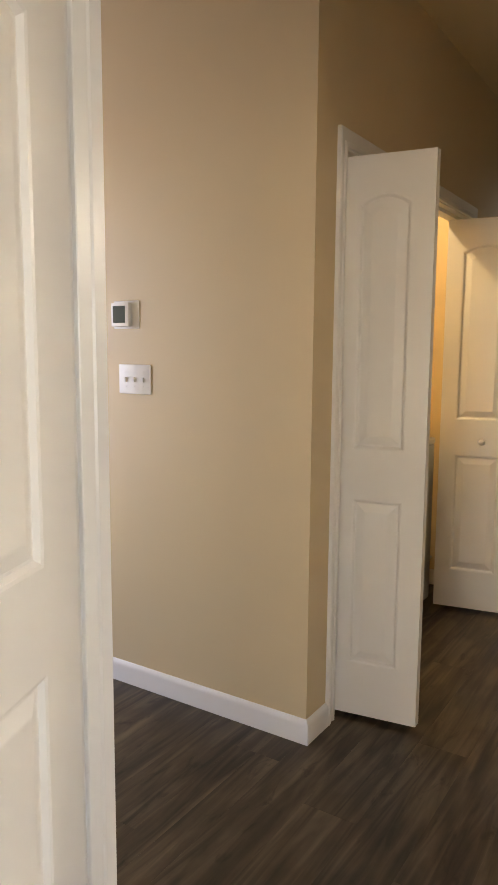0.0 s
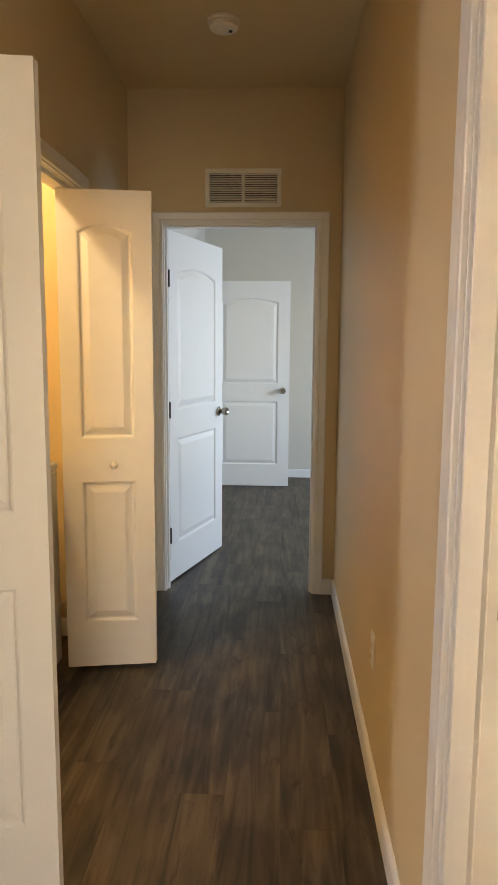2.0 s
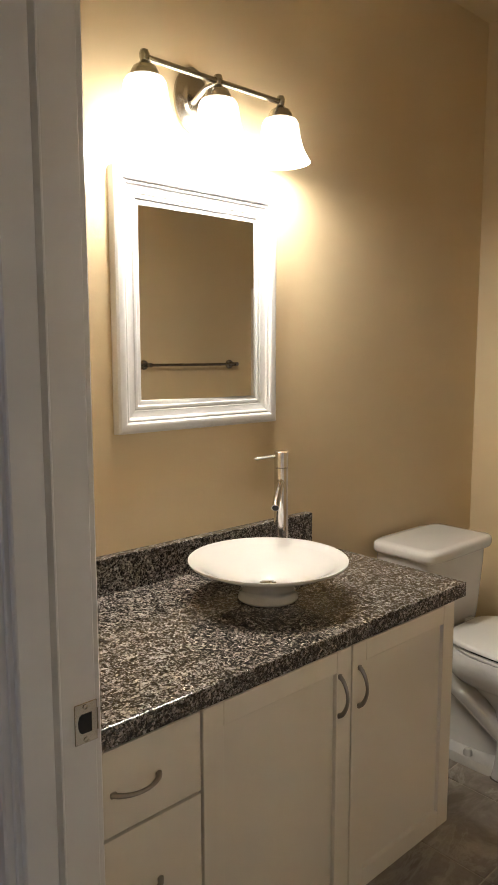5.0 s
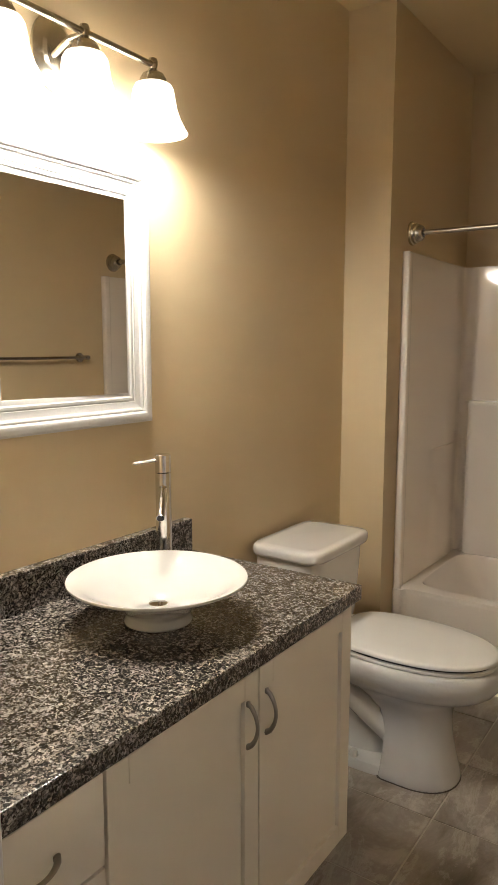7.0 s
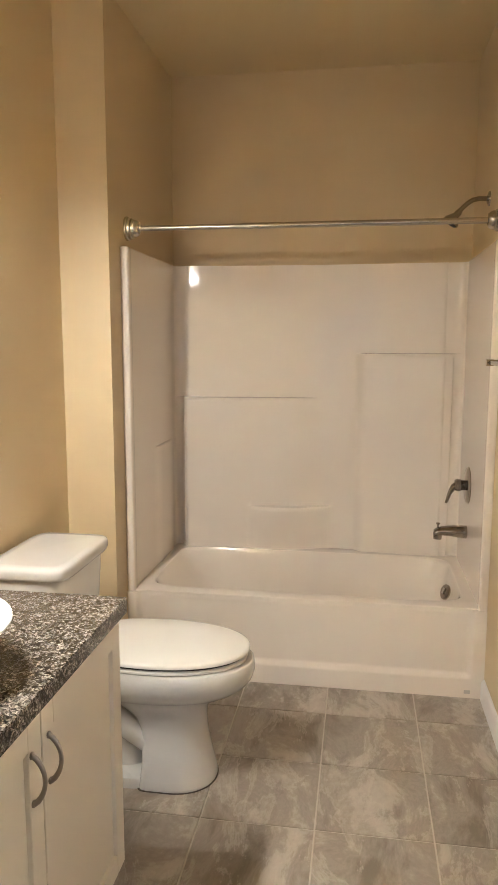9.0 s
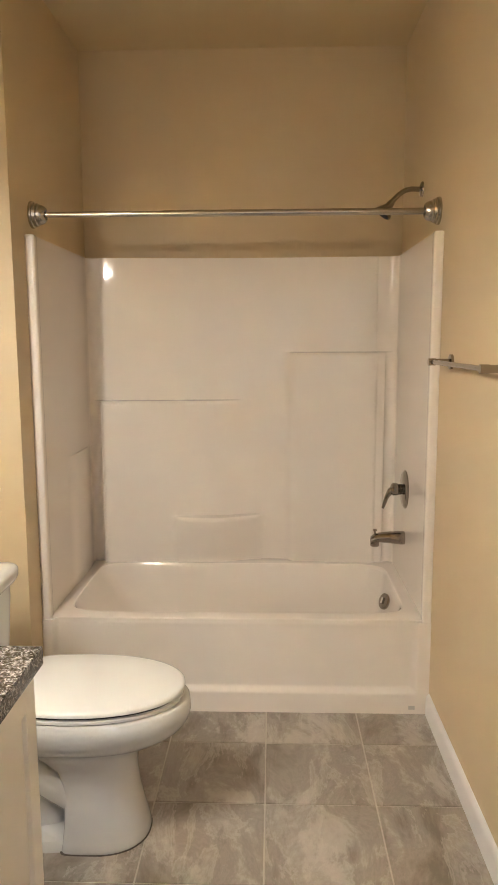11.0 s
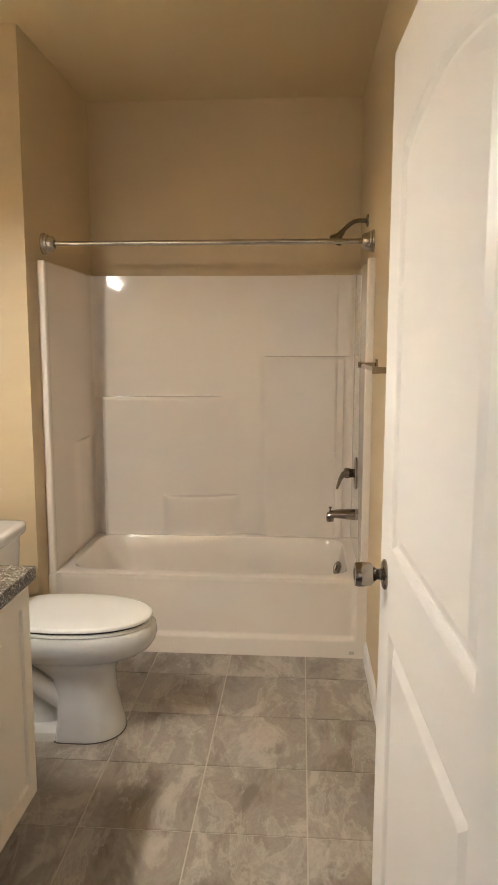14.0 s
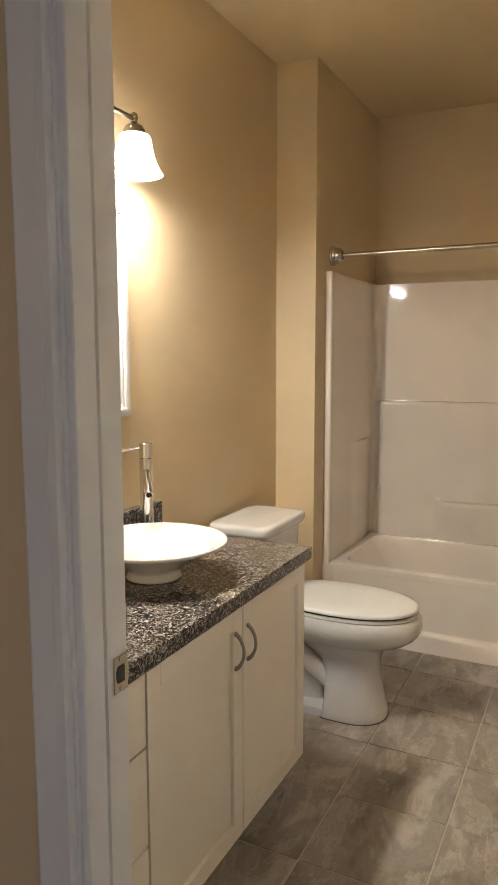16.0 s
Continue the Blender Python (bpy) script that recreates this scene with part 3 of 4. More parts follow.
def hinge(parent, z, y=0.0):
    bm = bmesh.new()
    add_box(bm, -0.034, 0.002, y - 0.001, y + 0.0015, z - 0.045, z + 0.045)
    add_box(bm, -0.001, 0.001, y, y + 0.03, z - 0.045, z + 0.045)
    hb = part("hinge", bm, M_HINGE, parent, "brushed nickel butt hinge")
    part("hinge_pin", tube([(-0.003, y - 0.005, z - 0.048), (-0.003, y - 0.005, z + 0.048)], 0.006, 10), M_HINGE, hb, smooth=True)


PANELS = [(0.22, 0.87, False), (1.045, 1.90, True)]


def hinged_door(name, w, h, m, label, stile=0.115, flip=False):
    d = thing(name, m, label, "door")
    part("leaf", moved(panel_leaf(w, h, 0.035, PANELS, stile), pose(0, 0, 0.012)), M_DOOR, d)
    knob_set(d, w - 0.065, 0.99, 0.035)
    part("latch_plate", box(w - 0.0005, w + 0.001, 0.006, 0.029, 0.948, 1.008, bevel=0.0004, seg=1), M_NICKEL, d)
    for z in (0.30, 1.06, 1.82):
        hinge(d, z, 0.035 if flip else 0.0)
    return d


DH = 2.06
hinged_door("bathroom_door", 0.838, DH, pose(BATH_W + 0.008, BD_S + 0.002, 0, 0, 0, 2.6), "white two-panel arched interior door standing open, nickel knob")
hinged_door("hall_door", 0.835, DH + 0.02, pose(HD_W + 0.004, HN_B + 0.002, 0, 0, 0, 73), "white two-panel arched door ajar at the hall's end")
hinged_door("far_door", 0.80, DH, pose(FAR_W + 0.11, 7.79, 0, 0, 0, 0), "white two-panel arched door standing open in the far bedroom")
hinged_door("bedroom_door", 0.757, DH, pose(BR_W + 0.003, BR_Y - 0.012, 0, 0, 0, -69), "white two-panel arched bedroom door standing wide open")


def bifold(name, pivot, joint, track, label, knob_on):
    """A folded pair: the pivot leaf from jamb to joint, the leading leaf from joint back to the track."""
    d = thing(name, pose(0, 0, 0), label, "bifold door", group="laundry closet doors")
    pan = [(0.205, 0.835, False), (1.02, 1.915, True)]
    for nm, a, b, side in (("pivot_leaf", pivot, joint, 1), ("leading_leaf", track, joint, -1)):
        av, bv = Vector((*a, 0)), Vector((*b, 0))
        ang = math.degrees(math.atan2(bv.y - av.y, bv.x - av.x))
        leaf = part(nm, moved(panel_leaf((bv - av).length, 2.045, 0.033, pan, 0.078, groove=0.011, arch=0.03), pose(0, -0.0165, 0.022)), M_DOOR, d)
        leaf.matrix_local = pose(a[0], a[1], 0, 0, 0, ang)
        if nm == knob_on:
            k = lathe([(0.008, 0.0), (0.007, 0.012), (0.013, 0.017), (0.017, 0.024), (0.015, 0.031), (0.007, 0.035), (0.0, 0.0355)], 20)
            part("knob", moved(k, pose((bv - av).length * 0.56, -0.0165, 0.93, 90)), M_PLASTIC, leaf, "small round white knob", smooth=True, angle=60)
    return d


bifold("bifold_door", (-1.262, 2.235), (-0.925, 2.285), (-1.275, 2.325), "white moulded bifold door pair folded open, laundry closet", "none")
bifold("bifold_door", (-1.262, 3.70), (-0.918, 3.655), (-1.298, 3.59), "cream-lit white bifold door pair folded open, round knob", "leading_leaf")
tr = thing("bifold_track", pose(0, 0, 0), "white metal track under the closet's head jamb", "door track", kind="structure")
part("rail", box(-1.285, -1.255, CL_S, CL_N, CL_TOP - 0.018, CL_TOP - 0.001), M_TRIM, tr)

# ---------------------------------------------------------------- tub and surround
def smooth_step(a, b, v):
    s = min(1.0, max(0.0, (v - a) / (b - a)))
    return s * s * (3 - 2 * s)


SX0, SX1, SY0, SY1, STOP, RIM = 2.6, 3.365, 1.03, 2.50, 1.857, 0.385


def nose(v, edge, r):
    """Outline of a rounded edge: 0 beyond it, rising through a quarter round of radius r to 1."""
    if v <= edge:
        return 0.0
    if v >= edge + r:
        return 1.0
    return math.sqrt(1 - (1 - (v - edge) / r) ** 2)


def surround_shape():
    """Three moulded walls in one sheet: coved corners, a raised back field between two rounded ridges, and shelves that step out of it."""
    R, path = 0.055, []
    for i in range(22):
        path.append((SX0 + (SX1 - R - SX0) * i / 21, SY1, 0, -1, 0))
    for i in range(1, 9):
        a = radians(90 - 90 * i / 9)
        path.append((SX1 - R + R * math.cos(a), SY1 - R + R * math.sin(a), -math.cos(a), -math.sin(a), -i / 9))
    ya, yb = SY0 + R, SY1 - R
    ridge = [0.004 * k for k in range(20)]
    ys = [ya + d for d in ridge] + [yb - d for d in ridge] + [ya + 0.08 + (yb - ya - 0.16) * i / 90 for i in range(91)]
    for y in sorted(ys, reverse=True):
        path.append((SX1, y, -1, 0, 1))
    for i in range(1, 9):
        a = radians(-90 * i / 9)
        path.append((SX1 - R + R * math.cos(a), SY0 + R + R * math.sin(a), -math.cos(a), -math.sin(a), i / 9 - 1))
    for i in range(22):
        path.append((SX1 - R - (SX1 - R - SX0) * i / 21, SY0, 0, 1, 0))
    SEAT, SIDE, LOW, HIGH, Q = 0.614, 0.972, 1.183, 1.413, 0.02
    bands = [c - Q * (1 - math.sin(radians(10 * k))) for c in (SEAT, SIDE, LOW, HIGH) for k in range(10)]
    heights = sorted([RIM + (STOP - RIM) * i / 40 for i in range(41)] + bands + [c + 0.003 for c in (SEAT, SIDE, LOW, HIGH)])

    def under(z, top, depth):
        """How far a ledge of this depth stands out at height z; its top edge is a quarter round."""
        q = min(Q, depth)
        return 0.0 if z > top + 1e-6 else depth - q + q * math.sqrt(max(0.0, 1 - max(0.0, (z - top + Q) / Q) ** 2))

    def field(y, z):
        """The back wall's relief: slightly dished, a softly raised panel, two broad shelves and the seat."""
        a, b = y - SY0, SY1 - y
        out = 0.009 * nose(a, 0.092, 0.022) * nose(b, 0.062, 0.022)
        out += 0.039 * (math.hypot(y - 1.9, 0.1) + y - 1.9) + 0.029 * (math.hypot(y - 1.6, 0.1) - y + 1.6) - 0.014
        low = smooth_step(1.70, 1.90, y)
        high = smooth_step(1.56, 1.51, y)
        out += max(under(z, LOW, 0.042) * low, under(z, HIGH, 0.034) * high)
        mid = max(0.0, 1 - ((y - 1.885) / 0.215) ** 2) ** 0.5
        return out + under(z, SEAT, 0.06) * mid * (0.35 + 0.65 * smooth_step(0.39, 0.59, z))

    bm, loops = bmesh.new(), []
    for z in heights:
        loop = []
        for x, y, nx, ny, back in path:
            out = 0.0
            if back < 0:
                out = smooth_step(0, 1, -back) * field(yb if y > 1.765 else ya, z)
            elif back:
                out = field(y, z)
            elif ny < 0:
                out = max(0.0, under(z, SIDE, 0.007)) * smooth_step(2.93, 3.02, x) * smooth_step(SX1 - R, SX1 - R - 0.12, x)
            loop.append((x + nx * out, y + ny * out, z))
        loops.append(loop)
    rings(bm, loops, False, False, closed=False)
    # the flat top ledge back to the studs
    top = list(loops[-1])
    rear = [(min(BATH_E - 0.003, x + (0.06 if back > 0 or x > SX1 - R + 0.001 else 0)), (CHASE_Y - 0.003 if y > SY1 - R else BATH_S + 0.003 if y < SY0 + R else y), STOP) for x, y, nx, ny, back in path]
    rings(bm, [top, rear], False, False, closed=False)
    return bm


tub = thing("bathtub_shower_unit", pose(0, 0, 0), "glossy white one-piece fibreglass tub and shower surround", "bathtub")
part("surround", surround_shape(), M_FIBRE, tub, smooth=True, angle=60)
for y0, y1 in ((SY1 - 0.004, CHASE_Y + 0.003), (BATH_S - 0.003, SY0 + 0.004)):
    bm = box(SX0 - 0.022, SX0 + 0.02, y0, y1, 0.30, STOP + 0.004, bevel=0.011, seg=4)
    part("front_flange", bm, M_FIBRE, tub, smooth=True, angle=50)


def tub_shape():
    bm, n = bmesh.new(), 64
    cx, cy = (2.60 + 3.36) / 2, (SY0 + SY1) / 2

    def rect(x0, x1, y0, y1, z):
        out = []
        for i in range(n):
            a = 2 * math.pi * i / n
            c, s = math.cos(a), math.sin(a)
            k = max(abs(c), abs(s))
            out.append(((x0 + x1) / 2 + c / k * (x1 - x0) / 2, (y0 + y1) / 2 + s / k * (y1 - y0) / 2, z))
        return out

    def basin(hx, hy, z, p, dy=0.0):
        return super_loop(cx - 0.012, cy + dy, hx, hy, z, p, n)
    loops = [rect(2.5885, 3.37, SY0 - 0.025, SY1 + 0.025, RIM - 0.006), rect(2.5905, 3.37, SY0 - 0.023, SY1 + 0.023, RIM - 0.0015), rect(2.595, 3.365, SY0 - 0.02, SY1 + 0.02, RIM),
             basin(0.320, 0.690, RIM, 9), basin(0.316, 0.684, RIM - 0.003, 9), basin(0.311, 0.678, RIM - 0.014, 8.5), basin(0.288, 0.610, 0.22, 7, -0.045), basin(0.258, 0.535, 0.10, 6, -0.085), basin(0.23, 0.50, 0.07, 5, -0.09), basin(0.05, 0.1, 0.062, 2.5, -0.09)]
    rings(bm, loops, False, True)
    return bm


part("tub", tub_shape(), M_FIBRE, tub, smooth=True, angle=24)


def apron_shape():
    """The tub's front: a narrow top lip and a shallow sunk field framed by the skirting and two end posts."""
    bm = bmesh.new()
    y0, y1 = BATH_S + 0.0005, CHASE_Y - 0.0005
    ys = [y0 + 0.17 * k / 34 for k in range(35)] + [y0 + 0.17 + (y1 - y0 - 0.34) * k / 12 for k in range(1, 12)] + [y1 - 0.17 + 0.17 * k / 34 for k in range(35)]
    zs = [0.0, 0.03, 0.06] + [0.075 + 0.05 * k / 12 for k in range(13)] + [0.16, 0.22, 0.28, 0.32] + [RIM - 0.045 + 0.005 * k for k in range(8)] + [RIM - 0.0065]

    def front(y, z):
        end = max(1 - smooth_step(0.045, 0.075, y - y0), 1 - smooth_step(0.035, 0.065, y1 - y))
        low = 1 - smooth_step(0.082, 0.106, z)
        lip = smooth_step(RIM - 0.036, RIM - 0.027, z)
        back = 0.006 * smooth_step(RIM - 0.020, RIM - 0.011, z)
        return 2.592 - max(0.020 * (1 - (1 - end) * (1 - low)), 0.001 * lip) + 0.3 * back * (1 - end)
    loops = [[(2.64, y, 0.0)] + [(front(y, z), y, z) for z in zs] + [(2.64, y, RIM - 0.0065)] for y in ys]
    rings(bm, loops, True, True)
    return bm


part("apron", apron_shape(), M_FIBRE, tub, smooth=True, angle=50)

part("rating_label", box(2.5694, 2.5702, 1.055, 1.080, 0.02, 0.036), material("grey_label", (0.50, 0.48, 0.45), 0.5), tub, "small grey label")

# overflow plate and drain
ov = bmesh.new()
rings(ov, [circle(0.036, 0, 24), circle(0.036, 0.006, 24), circle(0.030, 0.010, 24), circle(0.006, 0.011, 24)])
over = thing("tub_overflow_plate", pose(2.965, 1.118, 0.316, -70, 0, 24), "round chrome overflow plate on the tub's end", "drain plate")
part("plate", ov, M_SATIN, over, smooth=True)
part("lever", box(-0.005, 0.005, -0.018, 0.012, 0.009, 0.02, bevel=0.003), M_CHROME, over, smooth=True)

PX = 3.02
spout = thing("tub_spout", pose(PX, SY0, 0.594), "chrome bathtub spout with diverter knob", "faucet")
sp = bmesh.new()
prof = [(0.0, 0.033, 0.030, 0.0), (0.02, 0.033, 0.030, 0.0), (0.07, 0.029, 0.026, 0.002), (0.11, 0.026, 0.022, 0.001), (0.135, 0.025, 0.021, -0.006), (0.148, 0.022, 0.017, -0.012)]
rings(sp, [[(rx * math.cos(a), y, dz + rz * math.sin(a)) for a in (2 * math.pi * k / 20 for k in range(20))] for y, rx, rz, dz in prof])
part("body", sp, M_SATIN, spout, smooth=True)
part("nozzle", moved(lathe([(0.019, 0.0), (0.021, 0.03)], 18), pose(0, 0.130, -0.038)), M_SATIN, spout, smooth=True)
part("diverter_knob", moved(lathe([(0.004, 0), (0.004, 0.018), (0.009, 0.020), (0.009, 0.026), (0.004, 0.028)], 14), pose(0, 0.130, 0.012)), M_SATIN, spout, smooth=True)

valve = thing("shower_valve", pose(PX, SY0, 0.815), "round chrome shower valve plate with lever handle", "shower valve")
vp = bmesh.new()
rings(vp, [[(rx * math.cos(a), y, rz * math.sin(a)) for a in (2 * math.pi * k / 32 for k in range(32))] for y, rx, rz in ((0, 0.082, 0.085), (0.004, 0.082, 0.085), (0.010, 0.074, 0.077), (0.015, 0.045, 0.047), (0.017, 0.02, 0.02))])
part("plate", vp, M_SATIN, valve, smooth=True)
part("hub", moved(lathe([(0.022, 0.0), (0.024, 0.022), (0.028, 0.026), (0.028, 0.046), (0.021, 0.054)], 22), pose(0, 0.01, 0, -90)), M_SATIN, valve, smooth=True)
part("lever", tube([(0, 0.045, 0.004), (0, 0.066, -0.008), (0, 0.082, -0.036), (0, 0.094, -0.074), (0, 0.098, -0.086)], [0.017, 0.015, 0.010, 0.007, 0.006], 12), M_SATIN, valve, smooth=True)

head = thing("showerhead", pose(PX - 0.03, BATH_S, 2.085), "brushed nickel shower arm and head", "shower head")
part("flange", moved(lathe([(0.032, 0), (0.030, 0.006), (0.014, 0.012)], 22), pose(0, 0, 0, -90)), M_SATIN, head, smooth=True)
arm_pts = [(0, 0.0, 0), (0, 0.045, 0.002), (0, 0.072, -0.004), (0, 0.094, -0.018), (0, 0.114, -0.037), (0, 0.126, -0.050)]
part("arm", tube(arm_pts, 0.0105, 14), M_SATIN, head, smooth=True)
shead = lathe([(0.012, 0.0), (0.016, 0.012), (0.015, 0.024), (0.022, 0.034), (0.034, 0.052), (0.037, 0.058), (0.036, 0.066), (0.0, 0.066)], 24)
part("spray_head", moved(shead, pose(0, 0.122, -0.046, 180 + 38)), M_SATIN, head, smooth=True)
face = lathe([(0.030, 0.064), (0.030, 0.069), (0.022, 0.071), (0.0, 0.071)], 22)
part("spray_face", moved(face, pose(0, 0.122, -0.046, 180 + 38)), M_BLACK, head, "black nozzle face", smooth=True)

rod = thing("shower_curtain_rod", pose(2.672, 0, 1.944), "brushed nickel tension curtain rod across the tub", "curtain rod")
part("rod", tube([(0, BATH_S + 0.02, 0), (0, 2.03, 0)], 0.0125, 16), M_NICKEL, rod, smooth=True)
part("rod", tube([(0, 2.02, 0), (0, CHASE_Y - 0.02, 0)], 0.0105, 16), M_NICKEL, rod, smooth=True)
for y, s in ((BATH_S, -90), (CHASE_Y, 90)):
    part("end_cup", moved(lathe([(0.050, 0.0), (0.0505, 0.004), (0.049, 0.010), (0.044, 0.0125), (0.044, 0.019), (0.042, 0.024), (0.037, 0.0265), (0.037, 0.033), (0.034, 0.044), (0.026, 0.054), (0.022, 0.055), (0.018, 0.055), (0.0135, 0.03)], 36), pose(0, y, 0, s)), M_NICKEL, rod, smooth=True, angle=30)

# ---------------------------------------------------------------- towel bar, fan
tb = thing("towel_bar", pose(0, BATH_S, 1.395), "brushed nickel towel bar on the tan wall", "towel bar")
for x in (1.79, 2.40):
    part("post", moved(lathe([(0.026, 0), (0.026, 0.009), (0.011, 0.011), (0.011, 0.055), (0.0125, 0.058), (0.0125, 0.082), (0.0, 0.082)], 22), pose(x, 0, 0, -90)), M_SATIN, tb, smooth=True, angle=30)
part("bar", tube([(1.79, 0.068, 0), (2.40, 0.068, 0)], 0.008, 12), M_SATIN, tb, smooth=True)

fan = thing("exhaust_fan", pose(1.99, 1.55, CEIL), "white square bathroom ceiling exhaust fan grille", "exhaust fan")
part("frame", moved(box(-0.155, 0.155, -0.155, 0.155, -0.018, 0, bevel=0.008), pose(0, 0, 0)), M_PLASTIC, fan, smooth=True)
for i in range(9):
    part("slat", box(-0.12, 0.12, -0.118 + i * 0.0275, -0.106 + i * 0.0275, -0.022, -0.017), M_PLASTIC, fan)

# ---------------------------------------------------------------- vanity
VX0, VX1, VF, VZ0, VZ1 = BATH_W + 0.002, 1.312, 2.138, 0.105, 0.778
FT = 0.019
van = thing("vanity_cabinet", pose(0, 0, 0), "cream bathroom vanity cabinet, two doors and drawers", "cabinet")
vb = bmesh.new()
add_box(vb, VX0, VX1, VF, BATH_N - 0.016, VZ0, VZ1)
part("body", vb, M_CAB, van)
part("toe_kick", box(VX0, VX1 - 0.002, VF + 0.07, VF + 0.085, 0.0, VZ0), M_CAB, van)
part("side_panel", box(VX1 - 0.018, VX1 + 0.001, VF + 0.07, BATH_N - 0.016, 0.0, VZ0), M_CAB, van)


def bow_handle(parent, m):
    """A slim arched pull, 0.10 long, along local x, standing out along -y."""
    pts, rad = [], []
    for i in range(13):
        s = i / 12
        pts.append((-0.05 + 0.1 * s, -0.026 * (math.sin(math.pi * s) ** 0.65) - 0.001, 0))
        rad.append(0.0062 - 0.0018 * math.sin(math.pi * s))
    bm = tube(pts, rad, 10)
    moved(bm, Matrix.Diagonal((1, 1, 0.85, 1)))
    for x in (-0.048, 0.048):
        add_box(bm, x - 0.006, x + 0.006, -0.006, 0, -0.005, 0.005, bevel=0.002)
    return part("handle", moved(bm, m), M_PULL, parent, "arched brushed nickel pull", smooth=True)


def slab(parent, name, x0, x1, z0, z1):
    return part(name, box(x0, x1, VF - FT, VF - 0.001, z0, z1, bevel=0.0025), M_CAB, parent, smooth=True, angle=50)


def shaker(parent, x0, x1, z0, z1, fw=0.052):
    """A door with a flat sunk panel in a frame of two stiles and two rails."""
    y0, y1 = VF - FT, VF - 0.001
    door = part("door", box(x0 + fw - 0.002, x1 - fw + 0.002, y0 + 0.011, y1, z0 + fw - 0.002, z1 - fw + 0.002), M_CAB, parent)
    for nm, p, q, c, d in (("stile", x0, x0 + fw, z0, z1), ("stile", x1 - fw, x1, z0, z1), ("rail", x0 + fw, x1 - fw, z0, z0 + fw), ("rail", x0 + fw, x1 - fw, z1 - fw, z1)):
        part(nm, box(p, q, y0, y1, c, d, bevel=0.0012, seg=1), M_CAB, door)
    return door


g = 0.003
for z0, z1, hz in ((0.608 + g, VZ1 - 0.004, 0.690), (0.376 + g, 0.608 - g, 0.478), (VZ0 + 0.012, 0.376 - g, 0.265)):
    dr = slab(van, "drawer_front", VX0 + 0.014, 0.411, z0, z1)
    bow_handle(dr, pose(0.262, VF - FT, hz))
d1 = shaker(van, 0.418, 0.866, VZ0 + 0.012, VZ1 - 0.004)
bow_handle(d1, pose(0.822, VF - FT, 0.665, 0, 90, 0))
d2 = shaker(van, 0.871, VX1, VZ0 + 0.012, VZ1 - 0.004)
bow_handle(d2, pose(0.894, VF - FT, 0.665, 0, 90, 0))

ctop = thing("granite_countertop", pose(0, 0, 0), "speckled grey and black polished granite vanity top", "countertop")
part("slab", box(BATH_W + 0.001, 1.362, 2.114, BATH_N - 0.001, 0.779, 0.82, bevel=0.0025, seg=2), M_GRANITE, ctop)
part("backsplash", box(BATH_W + 0.001, 1.362, BATH_N - 0.034, BATH_N - 0.001, 0.8205, 0.921, bevel=0.003), M_GRANITE, ctop, "granite upstand along the wall")

sink = thing("vessel_sink", pose(0.862, 2.40, 0.8205), "round white ceramic vessel sink on the granite top", "sink")
bowl = lathe([(0.076, 0.0), (0.080, 0.002), (0.0805, 0.007), (0.0755, 0.020), (0.0775, 0.028), (0.088, 0.037), (0.13, 0.062), (0.182, 0.088), (0.208, 0.1005), (0.2105, 0.104), (0.2095, 0.107), (0.205, 0.1065), (0.176, 0.094), (0.125, 0.066), (0.07, 0.046), (0.024, 0.040), (0.022, 0.036)], 72)
part("bowl", bowl, M_CERAMIC, sink, smooth=True, angle=70)
part("drain", moved(lathe([(0.022, 0), (0.022, 0.003), (0.016, 0.004), (0.0, 0.006)], 24), pose(0, 0, 0.0385)), M_CHROME, sink, smooth=True)

fa = thing("tall_faucet", pose(1.09, 2.58, 0.8205, 0, 0, 38 + 180), "tall cylindrical polished chrome vessel faucet", "faucet")
part("column", lathe([(0.026, 0), (0.026, 0.006), (0.0215, 0.008), (0.0215, 0.300)], 32), M_CHROME, fa, smooth=True, angle=30)
part("cap", lathe([(0.0205, 0.301), (0.0218, 0.303), (0.0218, 0.348), (0.020, 0.350), (0.0, 0.350)], 32), M_CHROME, fa, smooth=True, angle=30)
part("spout", tube([(0.0, 0, 0.262), (0.04, 0, 0.252), (0.11, 0, 0.222), (0.135, 0, 0.206)], 0.0115, 18), M_CHROME, fa, smooth=True)
# the spout is capped; a black disc paints the shade inside its mouth
part("spout_end_shade", moved(lathe([(0.0092, -0.002), (0.0092, 0.0012), (0.0, 0.0012)], 18), pose(0.1352, 0, 0.2057, 0, 122.6, 0)), M_BLACK, fa, "black disc for the shade inside the spout's open end")
part("lever", tube([(0.0, -0.018, 0.334), (0.01, -0.058, 0.329), (0.013, -0.074, 0.327), (0.0135, -0.080, 0.3262)], [0.0045, 0.0035, 0.0045, 0.002], 12), M_CHROME, fa, smooth=True)

# ---------------------------------------------------------------- mirror and vanity light
mir = thing("framed_mirror", pose(0, 0, 0), "wall mirror in a wide stepped white frame", "mirror")
MX0, MX1, MZ0, MZ1 = 0.611, 1.195, 1.244, 1.936
prof = [(0.0, 0.001), (0.0, 0.020), (0.002, 0.0255), (0.008, 0.029), (0.016, 0.030), (0.025, 0.0285), (0.0295, 0.0255), (0.0305, 0.0205), (0.0345, 0.0215), (0.0375, 0.0205), (0.042, 0.0165), (0.050, 0.014), (0.0595, 0.0135), (0.061, 0.0105), (0.065, 0.0125), (0.071, 0.0125), (0.0745, 0.009), (0.078, 0.0085), (0.086, 0.0065), (0.090, 0.001)]
